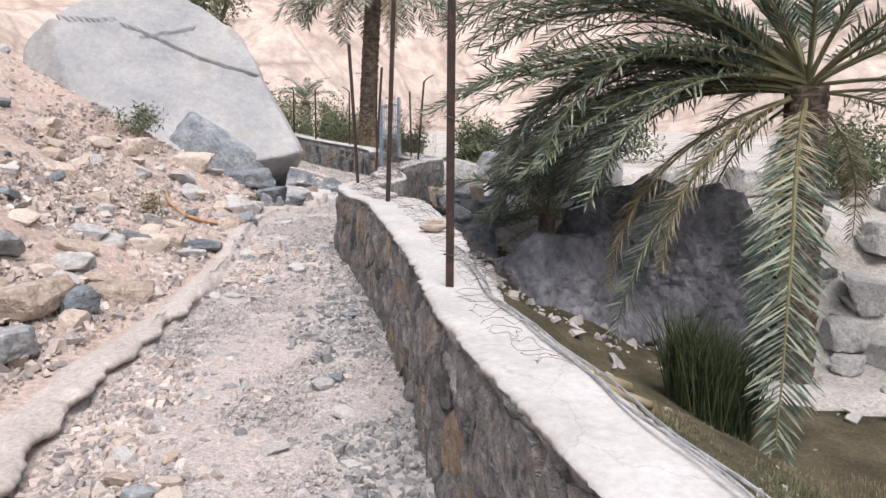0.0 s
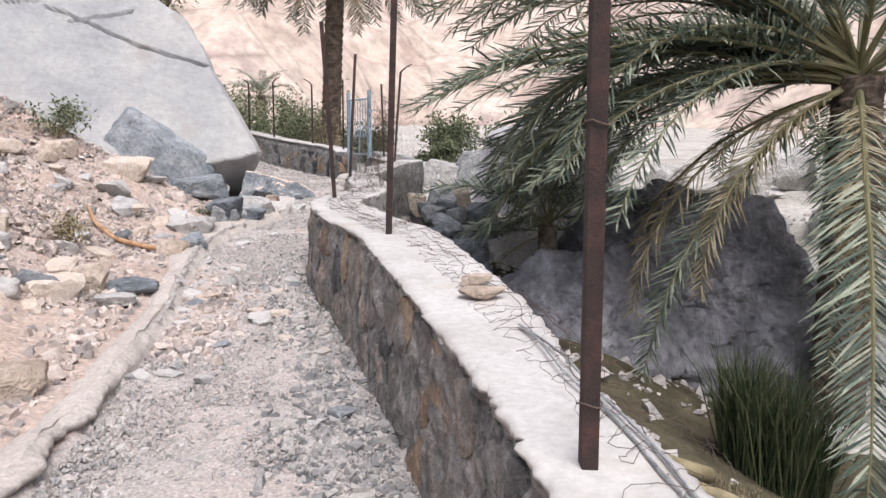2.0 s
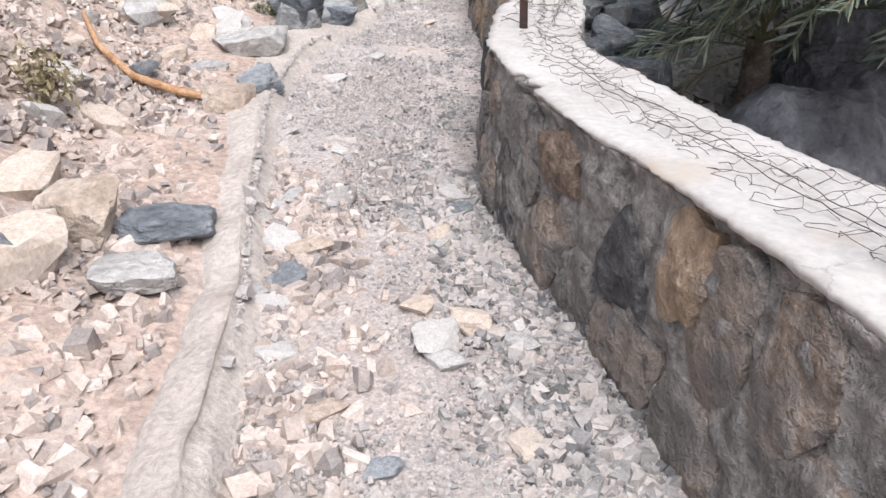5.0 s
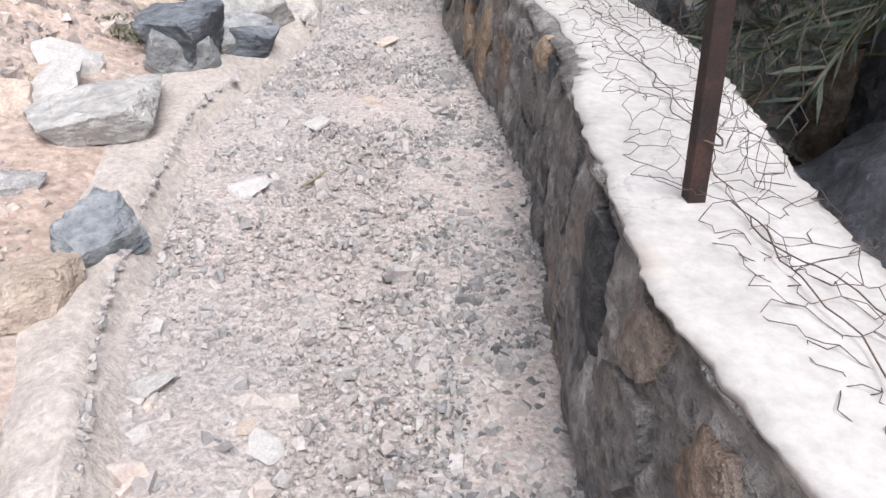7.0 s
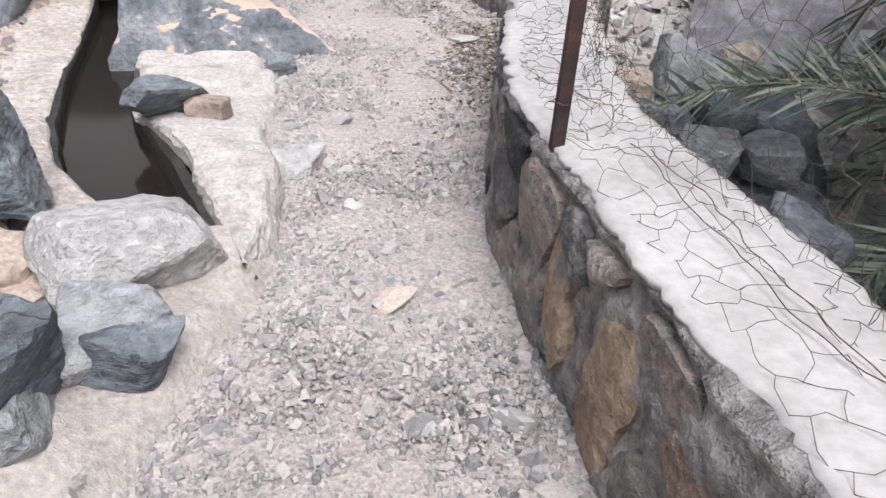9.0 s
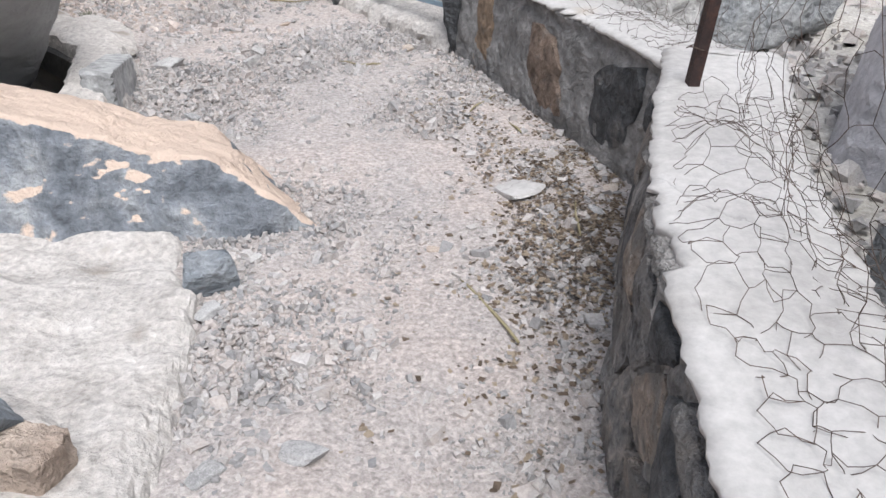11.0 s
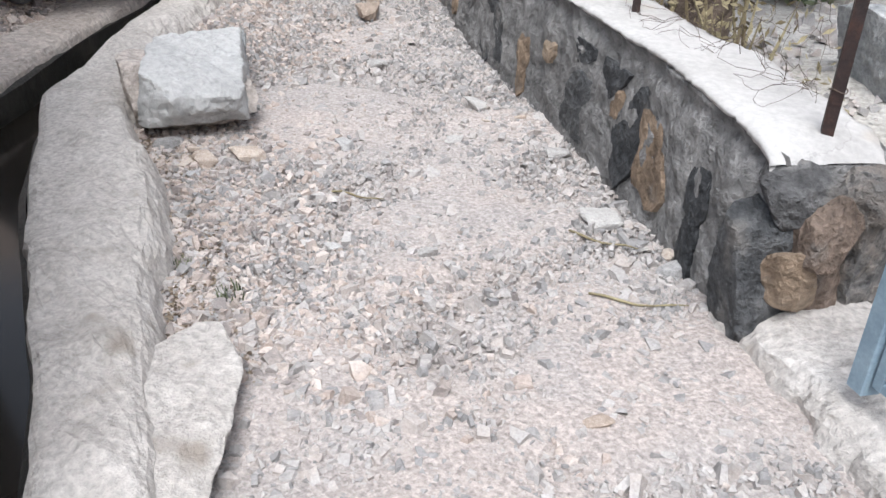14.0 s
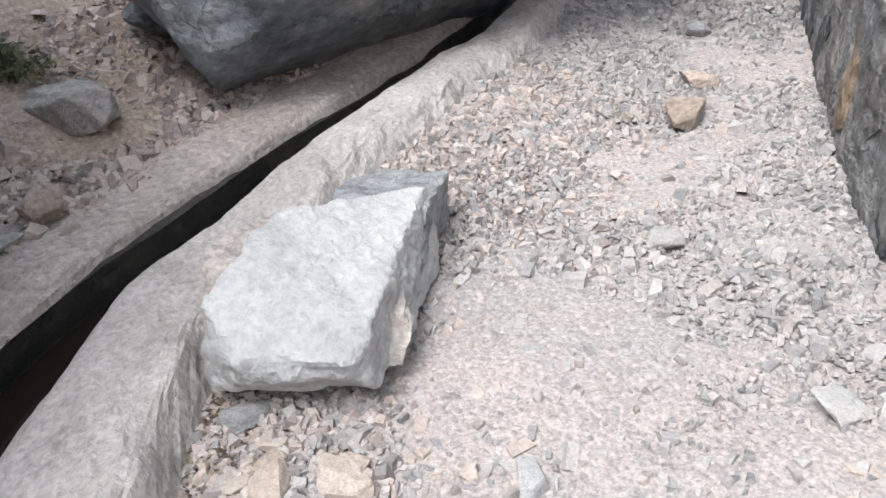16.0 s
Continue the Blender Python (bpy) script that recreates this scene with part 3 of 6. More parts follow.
tagged(quick("hillside", np.stack([HX, HY, HZ], -1).reshape(-1, 3), grid_faces(*T.shape)[:, ::-1], M_FAR, True), "bare pinkish rocky mountain slope closing the valley", "hillside", kind="structure")

# ---- rocks ----
ICO = {}


def ico(sub):
    if sub not in ICO:
        bm = bmesh.new()
        bmesh.ops.create_icosphere(bm, subdivisions=sub, radius=1)
        bm.verts.ensure_lookup_table()
        ICO[sub] = (np.array([v.co[:] for v in bm.verts]), np.array([[v.index for v in f.verts] for f in bm.faces]))
        bm.free()
    return ICO[sub]


def rock_shape(seed, dims, sub=3, facets=11, rough=0.03, planes=None, soft=48):
    """Vertices of a rock hewn by flat breaks and weathered."""
    r = np.random.default_rng(seed)
    d, f = ico(sub)
    if planes is None:
        box = np.array([[1, 0, 0], [-1, 0, 0], [0, 1, 0], [0, -1, 0], [0, 0, 1], [0, 0, -1]]) + r.normal(0, 0.22, (6, 3))
        nn = np.vstack([box, r.normal(size=(facets, 3))])
        nn /= np.linalg.norm(nn, axis=1)[:, None]
        off = np.concatenate([r.uniform(0.72, 0.95, 6), r.uniform(0.82, 1.12, facets)])
        lim = 3.0
    else:
        nn = np.array([p[:3] for p in planes], float)
        nn /= np.linalg.norm(nn, axis=1)[:, None]
        off = np.array([p[3] for p in planes], float)
        lim = 20.0
    q = np.maximum(d @ nn.T, 1e-4) / off
    inv = (np.sum(q ** soft, axis=1) + lim ** -soft) ** (1 / soft)
    v = d / inv[:, None] * np.asarray(dims)
    size = float(np.mean(np.abs(v)))
    ph = r.uniform(-50, 50, 3)
    bump = np.array([noise.fractal(Vector(p / size * 1.1 + ph), 0.8, 2.2, 6 if sub > 3 else 4) + 0.5 * noise.ridged_multi_fractal(Vector(p / size * 0.8 - ph), 1.0, 2.1, 4, 0.9, 1.6) for p in v])
    return v + d * ((bump - 0.4) * rough * size * 2.2)[:, None], f


def add_rock(name, x, y, dims, turn, material, seed, label, sub=3, z=None, sink=0.3, category="rock", top=None, tilt=(0, 0), group="", smooth=False, **kw):
    v, f = rock_shape(seed, dims, sub, **kw)
    ob = quick(name, v, f, material, smooth)
    lowest = float(ground_z(x, y)) if z is None else z
    ob.matrix_world = pose(x, y, lowest - float(v[:, 2].min()) - sink * dims[2], tilt[0], tilt[1], turn)
    if top:
        ob.data.materials.append(top)
        nz = np.empty(len(f) * 3, np.float32)
        ob.data.polygons.foreach_get("normal", nz)
        ob.data.polygons.foreach_set("material_index", (nz.reshape(-1, 3)[:, 2] > 0.42).astype(np.int32))
    return tagged(ob, label, category, group)


# the great leaning boulder over the channel
v, f = rock_shape(3, (1, 1, 1), 7, planes=[(0.85, 0, 0.53, 2.05), (0.57, 0.1, 0.82, 2.1), (0.1, 0.1, 1, 3.0), (-0.65, 0, 0.76, 3.05), (-1, 0, 0, 3.2), (0.85, 0, -0.53, 3.15), (0, 0, -1, 2.4),
                                            (0.15, -0.8, 0.58, 1.2), (0.1, 1, 0, 0.75), (0.6, 0.8, 0, 0.9), (-0.45, -0.85, 0.3, 2.2), (0.35, -0.55, -0.75, 2.75)], rough=0.02, soft=70)
# a long open crack running down towards the overhang
for cn, cd, lo, hi in (((0.35, 0.0, 0.94), 1.22, -1.1, 2.0), ((0.05, 0.0, 1.0), 1.75, -3.2, -1.2), ((-0.3, 0.0, 0.95), 1.5, -0.6, 0.5)):
    cn = np.array(cn) / np.linalg.norm(cn)
    off = v @ cn - cd + 0.04 * np.sin(v[:, 0] * 2.3) + 0.008 * np.sin(v[:, 0] * 11)
    depth = 0.4 * np.exp(-(off / 0.017) ** 2) * (v[:, 1] < 0.4) * (v[:, 0] > lo) * (v[:, 0] < hi)
    v = v - (v / np.linalg.norm(v, axis=1)[:, None]) * depth[:, None]
boulder = quick("great_boulder", v, f, M_SLAB, False)
boulder.matrix_world = pose(-6.0, 17.6, 2.6)
tagged(boulder, "huge pale grey slab boulder leaning over the channel", "boulder")
add_rock("boulder", -4.8, 16.0, (1.3, 0.55, 0.6), -8, M_ROCK_SLATE, 41, "blue-grey slab of rock wedged below the great boulder", 5, sink=0.5, category="boulder", tilt=(0, 24))
add_rock("boulder", -6.62, 20.93, (1.05, 1.05, 1.05), 0, M_ROCK_SLATE, 44, "blue-grey layered boulder standing over the channel mouth", 6, z=1.26, sink=0.0, category="boulder", rough=0.04, soft=40,
         planes=[(0.35, -0.9, 0.05, 0.92), (0.9, -0.3, -0.25, 0.88), (0.6, 0.0, -0.8, 0.6), (-0.25, -0.8, -0.5, 0.98), (-1, -0.1, 0, 0.95), (0, 1, 0, 1.3), (0, 0, 1, 1.1), (0, 0, -1, 0.85), (0.6, -0.6, 0.5, 1.05), (0.55, -0.8, -0.2, 0.95), (-0.6, -0.7, 0.3, 1.0)])
DOME = [(-0.5, -0.5, 0.7, 0.95), (0.5, -0.6, 0.7, 1.0), (0.05, -1, 0.25, 0.95), (-1, -0.2, 0.25, 0.98), (1, 0, 0.3, 1.0), (0, 0.9, 0.4, 1.0), (0.1, 0.1, 1, 1.02), (0, 0, -1, 0.9), (-0.7, 0.3, 0.65, 0.98), (0.7, 0.3, 0.7, 1.0)]
add_rock("boulder", 1.75, 11.6, (1.0, 0.85, 0.8), 20, M_ROCK_PURPLE, 48, "low dark rock in the shade below the palms", 6, z=-1.3, sink=0.0, category="boulder", planes=DOME, rough=0.08, soft=16)
add_rock("boulder", 3.6, 12.9, (1.75, 1.3, 1.45), -8, M_ROCK_PURPLE, 47, "dark purple-grey boulder in the wadi below the palms", 6, z=-1.85, sink=0.0, category="boulder", planes=DOME, rough=0.13, soft=16)
M_LAVENDER = surface("lavender_grey_rock", [(0.36, 0.35, 0.37), (0.47, 0.46, 0.48), (0.55, 0.54, 0.555)], 2.0, 0.88, 0.8, 14, 0.22, deep=0.03)
add_rock("boulder", 2.4, 16.2, (1.5, 1.3, 0.9), 30, M_LAVENDER, 49, "pale lavender-grey boulder in the wadi bed", 5, sink=0.3, category="boulder")
add_rock("boulder", -9.2, 13.6, (0.9, 0.7, 0.7), 12, M_ROCK_BLUE, 51, "dark boulder high on the scree slope", 4, sink=0.3, category="boulder")
# rocks beside the path: x, y, half sizes, turn, material, label
for i, (x, y, dims, turn, mat, top, sink, lab) in enumerate([
    (-2.42, 12.5, (0.38, 0.32, 0.15), 18, M_ROCK_PALE, None, -0.35, "flat white rock bridging the channel"),
    (-3.15, 12.75, (0.46, 0.44, 0.22), 40, M_ROCK_BLUE, None, 0.3, "dark blue-grey rock beside the channel"),
    (-2.37, 12.08, (0.2, 0.16, 0.15), 10, M_ROCK_GREY, None, 0.2, "broken grey rock on the plaster bank"),
    (-2.62, 11.82, (0.24, 0.26, 0.2), 65, M_ROCK_BLUE, None, 0.2, "angular dark rock with a pale top"),
    (-2.30, 11.93, (0.07, 0.06, 0.06), 65, M_ROCK_TAN, None, 0.2, "small tan stone on the bank"),
    (-2.6, 13.85, (0.22, 0.15, 0.1), 30, M_ROCK_BLUE, None, -4.0, "flat blue stone lying on the channel wall"),
    (-2.35, 13.8, (0.12, 0.1, 0.1), 0, M_ROCK_TAN, None, -3.4, "brown rounded stone set in the channel wall"),
    (-1.95, 13.37, (0.17, 0.1, 0.05), 10, M_ROCK_PALE, None, 0.2, "pale flat stone at the path edge"),
    (-2.1, 14.66, (0.12, 0.09, 0.08), 20, M_ROCK_BLUE, None, 0.2, "small blue stone beside the channel wall"),
    (-2.4, 14.55, (0.2, 0.17, 0.09), 20, M_KERB, None, -1.2, "lump of pale plaster on the channel wall"),
    (-4.74, 19.42, (0.42, 0.34, 0.2), 128, M_BANK, None, 0.6, "rough mortar footing below the grey block"),
    (-4.86, 19.86, (0.34, 0.27, 0.22), 120, M_ROCK_GREY, None, 0.45, "darker grey slab behind the pale block"),
    (-3.2, 17.32, (0.26, 0.55, 0.1), 24, M_PLASTER, None, 0.5, "white cement patch on the channel wall"),
    (-2.85, 10.92, (0.34, 0.36, 0.1), 30, M_ROCK_PALE, None, 0.15, "broad flat pale slab on the bank"),
    (-2.62, 11.72, (0.24, 0.22, 0.17), 12, M_ROCK_GREY, None, 0.2, "angular grey rock by the path"),
    (-2.33, 11.98, (0.18, 0.14, 0.12), -20, M_ROCK_BLUE, None, 0.2, "dark broken rock by the path"),
    (-2.52, 7.6, (0.2, 0.19, 0.05), 15, M_ROCK_PALE, None, 0.2, "flat white stone set behind the kerb"),
    (-2.84, 7.88, (0.19, 0.15, 0.14), 8, M_ROCK_TAN, None, 0.15, "square pale stone on the scree"),
    (-3.66, 8.2, (0.15, 0.11, 0.1), 0, M_ROCK_TAN, None, 0.2, "rounded tan stone on the scree"),
    (-2.5, 7.95, (0.25, 0.16, 0.08), 25, M_ROCK_BLUE, None, 0.25, "dark slab half buried behind the kerb"),
    (-2.4, 5.72, (0.27, 0.17, 0.11), 32, M_ROCK_TAN, None, 0.25, "long pale tan slab behind the kerb"),
    (-2.7, 6.0, (0.24, 0.14, 0.09), -20, M_ROCK_TAN, None, 0.2, "pale tan wedge of rock behind the kerb"),
    (-2.52, 5.22, (0.17, 0.13, 0.14), 60, M_ROCK_BLUE, None, 0.2, "dark broken rock behind the kerb"),
    (-2.78, 4.9, (0.27, 0.22, 0.15), 25, M_ROCK_TAN, None, 0.25, "large rounded pale stone behind the kerb"),
    (-3.3, 5.5, (0.22, 0.18, 0.13), 65, M_ROCK_GREY, None, 0.25, "grey stone half buried in the scree"),
    (-2.45, 4.2, (0.24, 0.17, 0.13), 70, M_ROCK_GREY, None, 0.2, "grey rock behind the kerb"),
    (-2.95, 6.1, (0.2, 0.15, 0.1), 20, M_ROCK_PALE, None, 0.2, "flat pale stone on the scree"),
    (-2.7, 9.65, (0.2, 0.1, 0.1), 20, M_ROCK_TAN, None, 0.2, "tan wedge of rock near the fallen palm rib"),
    (-2.55, 9.95, (0.16, 0.14, 0.1), 50, M_ROCK_BLUE, None, 0.2, "dark broken stone at the bank's foot"),
    (-6.8, 19.42, (0.32, 0.2, 0.17), 20, M_ROCK_PALE, None, 0.2, "pale grey stone on the channel bank"),
    (-6.15, 19.0, (0.13, 0.1, 0.07), 0, M_ROCK_TAN, None, 0.2, "orange-pink stone on the channel bank"),
    (-6.05, 18.75, (0.13, 0.11, 0.05), 30, M_ROCK_PALE, None, 0.2, "flat pale stone on the channel bank"),
    (-5.8, 18.6, (0.15, 0.1, 0.06), 75, M_ROCK_TAN, None, 0.2, "buff stone on the channel bank"),
    (-7.3, 20.1, (0.16, 0.14, 0.12), 0, M_ROCK_BLUE, None, 0.2, "dark stone below the layered boulder"),
    (-6.2, 22.3, (0.2, 0.18, 0.16), 30, M_ROCK_BLUE, None, 0.2, "blue stone on the end of the channel wall"),
    (-4.55, 21.4, (0.1, 0.09, 0.07), 30, M_ROCK_TAN, None, 0.2, "tan stone lying on the path"),
    (0.45, 17.9, (0.5, 0.4, 0.34), 30, M_ROCK_PALE, None, 0.2, "white boulder in the wadi"),
    (1.4, 18.2, (0.8, 0.6, 0.5), 10, M_ROCK_GREY, None, 0.2, "large grey boulder lying in the wadi"),
    (0.2, 20.4, (0.6, 0.45, 0.35), 60, M_ROCK_PALE, None, 0.2, "pale boulder lying in the wadi"),
    (-0.6, 22.6, (0.7, 0.5, 0.4), 20, M_ROCK_GREY, None, 0.2, "grey wadi boulder among shrubs"),
    (6.9, 11.6, (0.5, 0.4, 0.3), 40, M_ROCK_PALE, None, 0.2, "white rock on the wadi bed"),
]):
    ob = add_rock("rock", x, y, tuple(0.85 * q for q in dims), turn, mat, 100 + i + (i > 7) + (i > 9), lab, 5 if max(dims) > 0.3 else 4, sink=sink, top=top, facets=7, rough=0.055)
# pale boulders strewn over the wadi beyond the palm: x, y, half sizes, turn
for i, (x, y, dims, turn) in enumerate([(6.5, 12.2, (0.6, 0.5, 0.5), 20), (7.3, 12.9, (0.7, 0.5, 0.55), 70), (6.1, 11.2, (0.4, 0.35, 0.3), 40), (8.2, 14.1, (0.8, 0.6, 0.6), 10), (7.0, 14.6, (0.6, 0.6, 0.5), 55), (5.9, 14.4, (0.5, 0.45, 0.5), 80),
                                        (8.6, 12.4, (0.6, 0.5, 0.5), 130), (7.4, 11.3, (0.35, 0.3, 0.25), 15), (9.4, 15.6, (0.9, 0.7, 0.7), 35), (6.6, 16.8, (0.8, 0.6, 0.6), 95), (8.0, 18.0, (1.0, 0.8, 0.8), 60), (5.2, 17.6, (0.6, 0.5, 0.5), 25)]):
    add_rock("rock", x, y, tuple(0.62 * q for q in dims), turn, M_ROCK_PALE, 450 + i, "pale boulder strewn on the wadi bed", 4, sink=0.3, facets=7, rough=0.055, group="wadi boulders")
# rubble heaped against the back of the wall: x, y, top over the path, half sizes, turn
for i, (x, y, top, dims, turn, mat, lab) in enumerate([
    (0.55, 14.45, -0.05, (0.75, 0.6, 0.6), 20, M_ROCK_BLUE, "large dark rock under the heap behind the wall"),
    (0.3, 13.5, -0.2, (0.6, 0.6, 0.5), 70, M_ROCK_BLUE, "dark rock in the heap behind the wall"),
    (0.3, 12.6, -0.3, (0.5, 0.55, 0.5), 40, M_ROCK_BLUE, "dark angular rock below the wall"),
    (0.26, 14.42, 0.3, (0.24, 0.22, 0.26), 15, M_ROCK_GREY, "grey-green rock piled behind the wall"),
    (-0.1, 14.3, 0.2, (0.15, 0.15, 0.22), 70, M_ROCK_TAN, "buff rock piled behind the wall"),
    (0.62, 14.5, 0.25, (0.17, 0.17, 0.23), 60, M_ROCK_TAN, "ochre rock piled behind the wall"),
    (0.03, 14.0, 0.05, (0.14, 0.13, 0.12), 30, M_ROCK_BLUE, "small dark rock wedged behind the wall"),
    (0.34, 14.0, 0.08, (0.17, 0.14, 0.13), 10, M_ROCK_BLUE, "dark rounded rock wedged behind the wall"),
    (0.1, 13.65, 0.05, (0.22, 0.15, 0.14), 40, M_ROCK_GREY, "broken grey rock behind the wall"),
    (0.45, 13.7, 0.02, (0.2, 0.17, 0.14), 80, M_ROCK_GREY, "broken grey slab behind the wall"),
    (0.28, 12.95, -0.05, (0.22, 0.18, 0.15), 25, M_ROCK_BLUE, "dark stone lying on the rubble"),
    (0.1, 12.75, -0.15, (0.2, 0.16, 0.16), 65, M_ROCK_BLUE, "dark blue stone lying on the rubble"),
]):
    add_rock("rock", x, y, dims, turn, mat, 400 + i, lab, 4, z=float(rise(y)) + top - 2 * dims[2], sink=0.0, facets=8, rough=0.055)
# a wedge of rock, its sloping top sandy and its broken front blue-grey
add_rock("rock", -2.5, 15.3, (1, 1, 1), 0, M_SANDTOP, 233, "blue-grey rock with a sandy orange top", 6, z=float(rise(15.2)) - 0.26, sink=0.0, smooth=True, rough=0.06, soft=60,
         planes=[(0.25, 0.15, 1, 0.28), (0.72, 0.3, 0.85, 0.38), (0.05, -1, 0.42, 0.3), (0.5, -0.9, 0.3, 0.53), (-1, 0, 0.2, 0.6), (0, 1, 0.3, 0.42), (0, 0, -1, 0.25), (0.2, -0.8, -0.6, 0.36)])
M_BLOCK = surface("pale_block_rock", [(0.36, 0.36, 0.355), (0.46, 0.46, 0.452), (0.54, 0.538, 0.528)], 3.0, 0.9, 0.7, 30, 0.2, deep=0.018)
add_rock("rock", -4.62, 19.45, (1, 1, 1), 0, M_BLOCK, 234, "large pale grey block resting on rubble mortar", 6, z=float(rise(19.3)) + 0.1, sink=0.0, rough=0.07, soft=60,
         planes=[(0.71, -0.7, 0.12, 0.44), (0.84, 0.54, 0.1, 0.25), (-0.86, -0.51, 0.1, 0.25), (-0.29, 0.96, 0, 0.44), (0.24, -0.1, 1, 0.18), (0.6, -0.6, -0.7, 0.37), (0, 0, -1, 0.12), (0.99, -0.1, 0.1, 0.41), (0.1, -1, 0.1, 0.46), (0.5, -0.4, 0.75, 0.31), (-0.6, 0.3, 0.75, 0.3)])
M_SLAB_SPLIT = surface("pale_green_grey_slab", [(0.25, 0.25, 0.245), (0.34, 0.34, 0.335), (0.43, 0.43, 0.42)], 5.0, 0.9, 0.8, 20, 0.3, deep=0.015)
# a split slab stood on edge against the channel wall
add_rock("stone", -2.86, 16.4, (1, 1, 1), 4, M_SLAB_SPLIT, 231, "grey slab on edge set in the channel wall", 5, z=float(rise(16.4)) - 0.06, sink=0.0, category="stone", rough=0.012,
         planes=[(1, 0.04, 0.05, 0.075), (-1, 0, 0, 0.07), (0.1, 1, 0.1, 0.32), (0, -1, 0.15, 0.3), (0.05, 0.1, 1, 0.11), (0, 0, -1, 0.15)], soft=90)
# rough stones that end the walls beside the gate
for x, y, dims, turn, mat, sd, lab in [(-1.75, 18.5, (0.11, 0.13, 0.3), 35, M_STONE_DARK, 211, "dark upright stone ending the wall by the gate"), (-1.6, 18.56, (0.12, 0.12, 0.27), 10, M_STONE_RED, 212, "rusty brown stone ending the wall by the gate"),
                                       (-1.47, 18.66, (0.13, 0.12, 0.3), 60, M_STONE, 213, "grey stone ending the wall by the gate"), (-0.99, 17.31, (0.11, 0.1, 0.25), 40, M_STONE_DARK, 214, "dark upright stone at the low wall's end"),
                                       (-0.8, 17.38, (0.13, 0.1, 0.26), 15, M_STONE, 215, "grey stone at the low wall's end")]:
    add_rock("stone", x, y, dims, turn, mat, sd, lab, 5, z=float(rise(y)), sink=0.2, category="stone", facets=8, rough=0.06)
for x, y, up, dims, turn, mat, sd, lab in [(-1.68, 18.53, 0.38, (0.12, 0.11, 0.1), 20, M_STONE, 216, "grey rubble mortared on the wall's end"), (-1.58, 18.5, 0.28, (0.12, 0.1, 0.12), 50, M_STONE_RED, 217, "brown rubble in the wall's broken end"),
                                           (-1.46, 18.62, 0.4, (0.13, 0.11, 0.09), 75, M_STONE, 218, "grey rubble on the wall's broken end"), (-1.66, 18.44, 0.12, (0.1, 0.09, 0.1), 10, M_STONE_OCHRE, 219, "small tan stone low in the wall's end")]:
    add_rock("stone", x, y, dims, turn, mat, sd, lab, 4, z=float(rise(y)) + up, sink=0.0, category="stone", facets=8, rough=0.06)
# two tan stones on the wall
for x, y, dims, turn, sd in [(-0.07, 4.98, (0.105, 0.058, 0.026), -25, 201), (-0.05, 5.2, (0.07, 0.042, 0.026), 20, 202)]:
    add_rock("stone", x, y, dims, turn, M_ROCK_TAN, sd, "flat tan stone lying on the wall top", 3, z=float(rise(y) + h_wall(y)) + 0.012, sink=0.05, category="stone", group="stones on the wall")

# scattered stones on the scree and along the path edges
kinds = []
for k in range(9):
    v, f = rock_shape(300 + k, (1, 0.75, 0.5), 3, facets=6, rough=0.05)
    m = (M_PEB_TAN, M_PEB_GREY, M_PEB_PALE, M_PEB_BLUE, M_PEB_TAN, M_PEB_GREY, M_PEB_PALE, M_PEB_TAN, M_PEB_TAN)[k]
    lab = ("tan scree stone", "grey scree stone", "pale scree stone", "dark blue scree stone")[(M_PEB_TAN, M_PEB_GREY, M_PEB_PALE, M_PEB_BLUE).index(m)] + " lying on loose earth"
    proto = quick("stone", v, f, m, False)
    tagged(proto, lab, "stone", "scree stones")
    kinds.append(proto)
rs = np.random.default_rng(77)
count = 0
for k in range(180):
    y = rs.uniform(2.5, 15.5)
    d = rs.gamma(2.0, 0.9) + 0.35
    x = float(x_kerb(y) if y < 12.6 else x_chl(y) - 0.1) - d
    if x < -9 or (y > 15.2 and x > -7):
        continue
    s = float(np.clip(rs.lognormal(-2.35, 0.5), 0.045, 0.3)) * (1.2 if 9.5 < y < 12.5 else 1)
    src = kinds[int(rs.integers(9))]
    m = pose(x, y, float(ground_z(x, y)) + 0.18 * s, rs.uniform(-20, 20), rs.uniform(-20, 20), rs.uniform(0, 360)) @ Matrix.Diagonal((s, s * rs.uniform(0.8, 1.2), s * rs.uniform(0.8, 1.3), 1))
    if count < 9:
        ob = kinds[count]
    else:
        ob = src.copy()
        scene.collection.objects.link(ob)
    ob.matrix_world = m
    count += 1

for k in range(70):
    y = rs.uniform(2.5, 22)
    right = rs.uniform() < 0.6 if y < 9 else rs.uniform() < 0.4
    w = float(x_wall(y) - x_kerb(y))
    x = float(x_wall(y)) - 0.08 - abs(rs.normal(0, 0.28)) if right else float(x_kerb(y)) + 0.06 + abs(rs.normal(0, 0.3))
    if rs.uniform() < 0.2:
        x = float(x_kerb(y)) + w * rs.uniform(0.1, 0.9)
    s = float(np.clip(rs.lognormal(-3.35, 0.4), 0.018, 0.075))
    ob = kinds[(0, 1, 2, 5, 6, 7)[int(rs.integers(6))]].copy()
    scene.collection.objects.link(ob)
    ob.matrix_world = pose(x, y, float(ground_z(x, y)) + 0.25 * s, rs.uniform(-15, 15), rs.uniform(-15, 15), rs.uniform(0, 360)) @ Matrix.Diagonal((s, s, s * rs.uniform(0.5, 0.9), 1))
    ob["label"] = ob["label"].replace("scree stone lying on loose earth", "stone lying loose on the path")
    ob["group"] = "loose stones on the path"

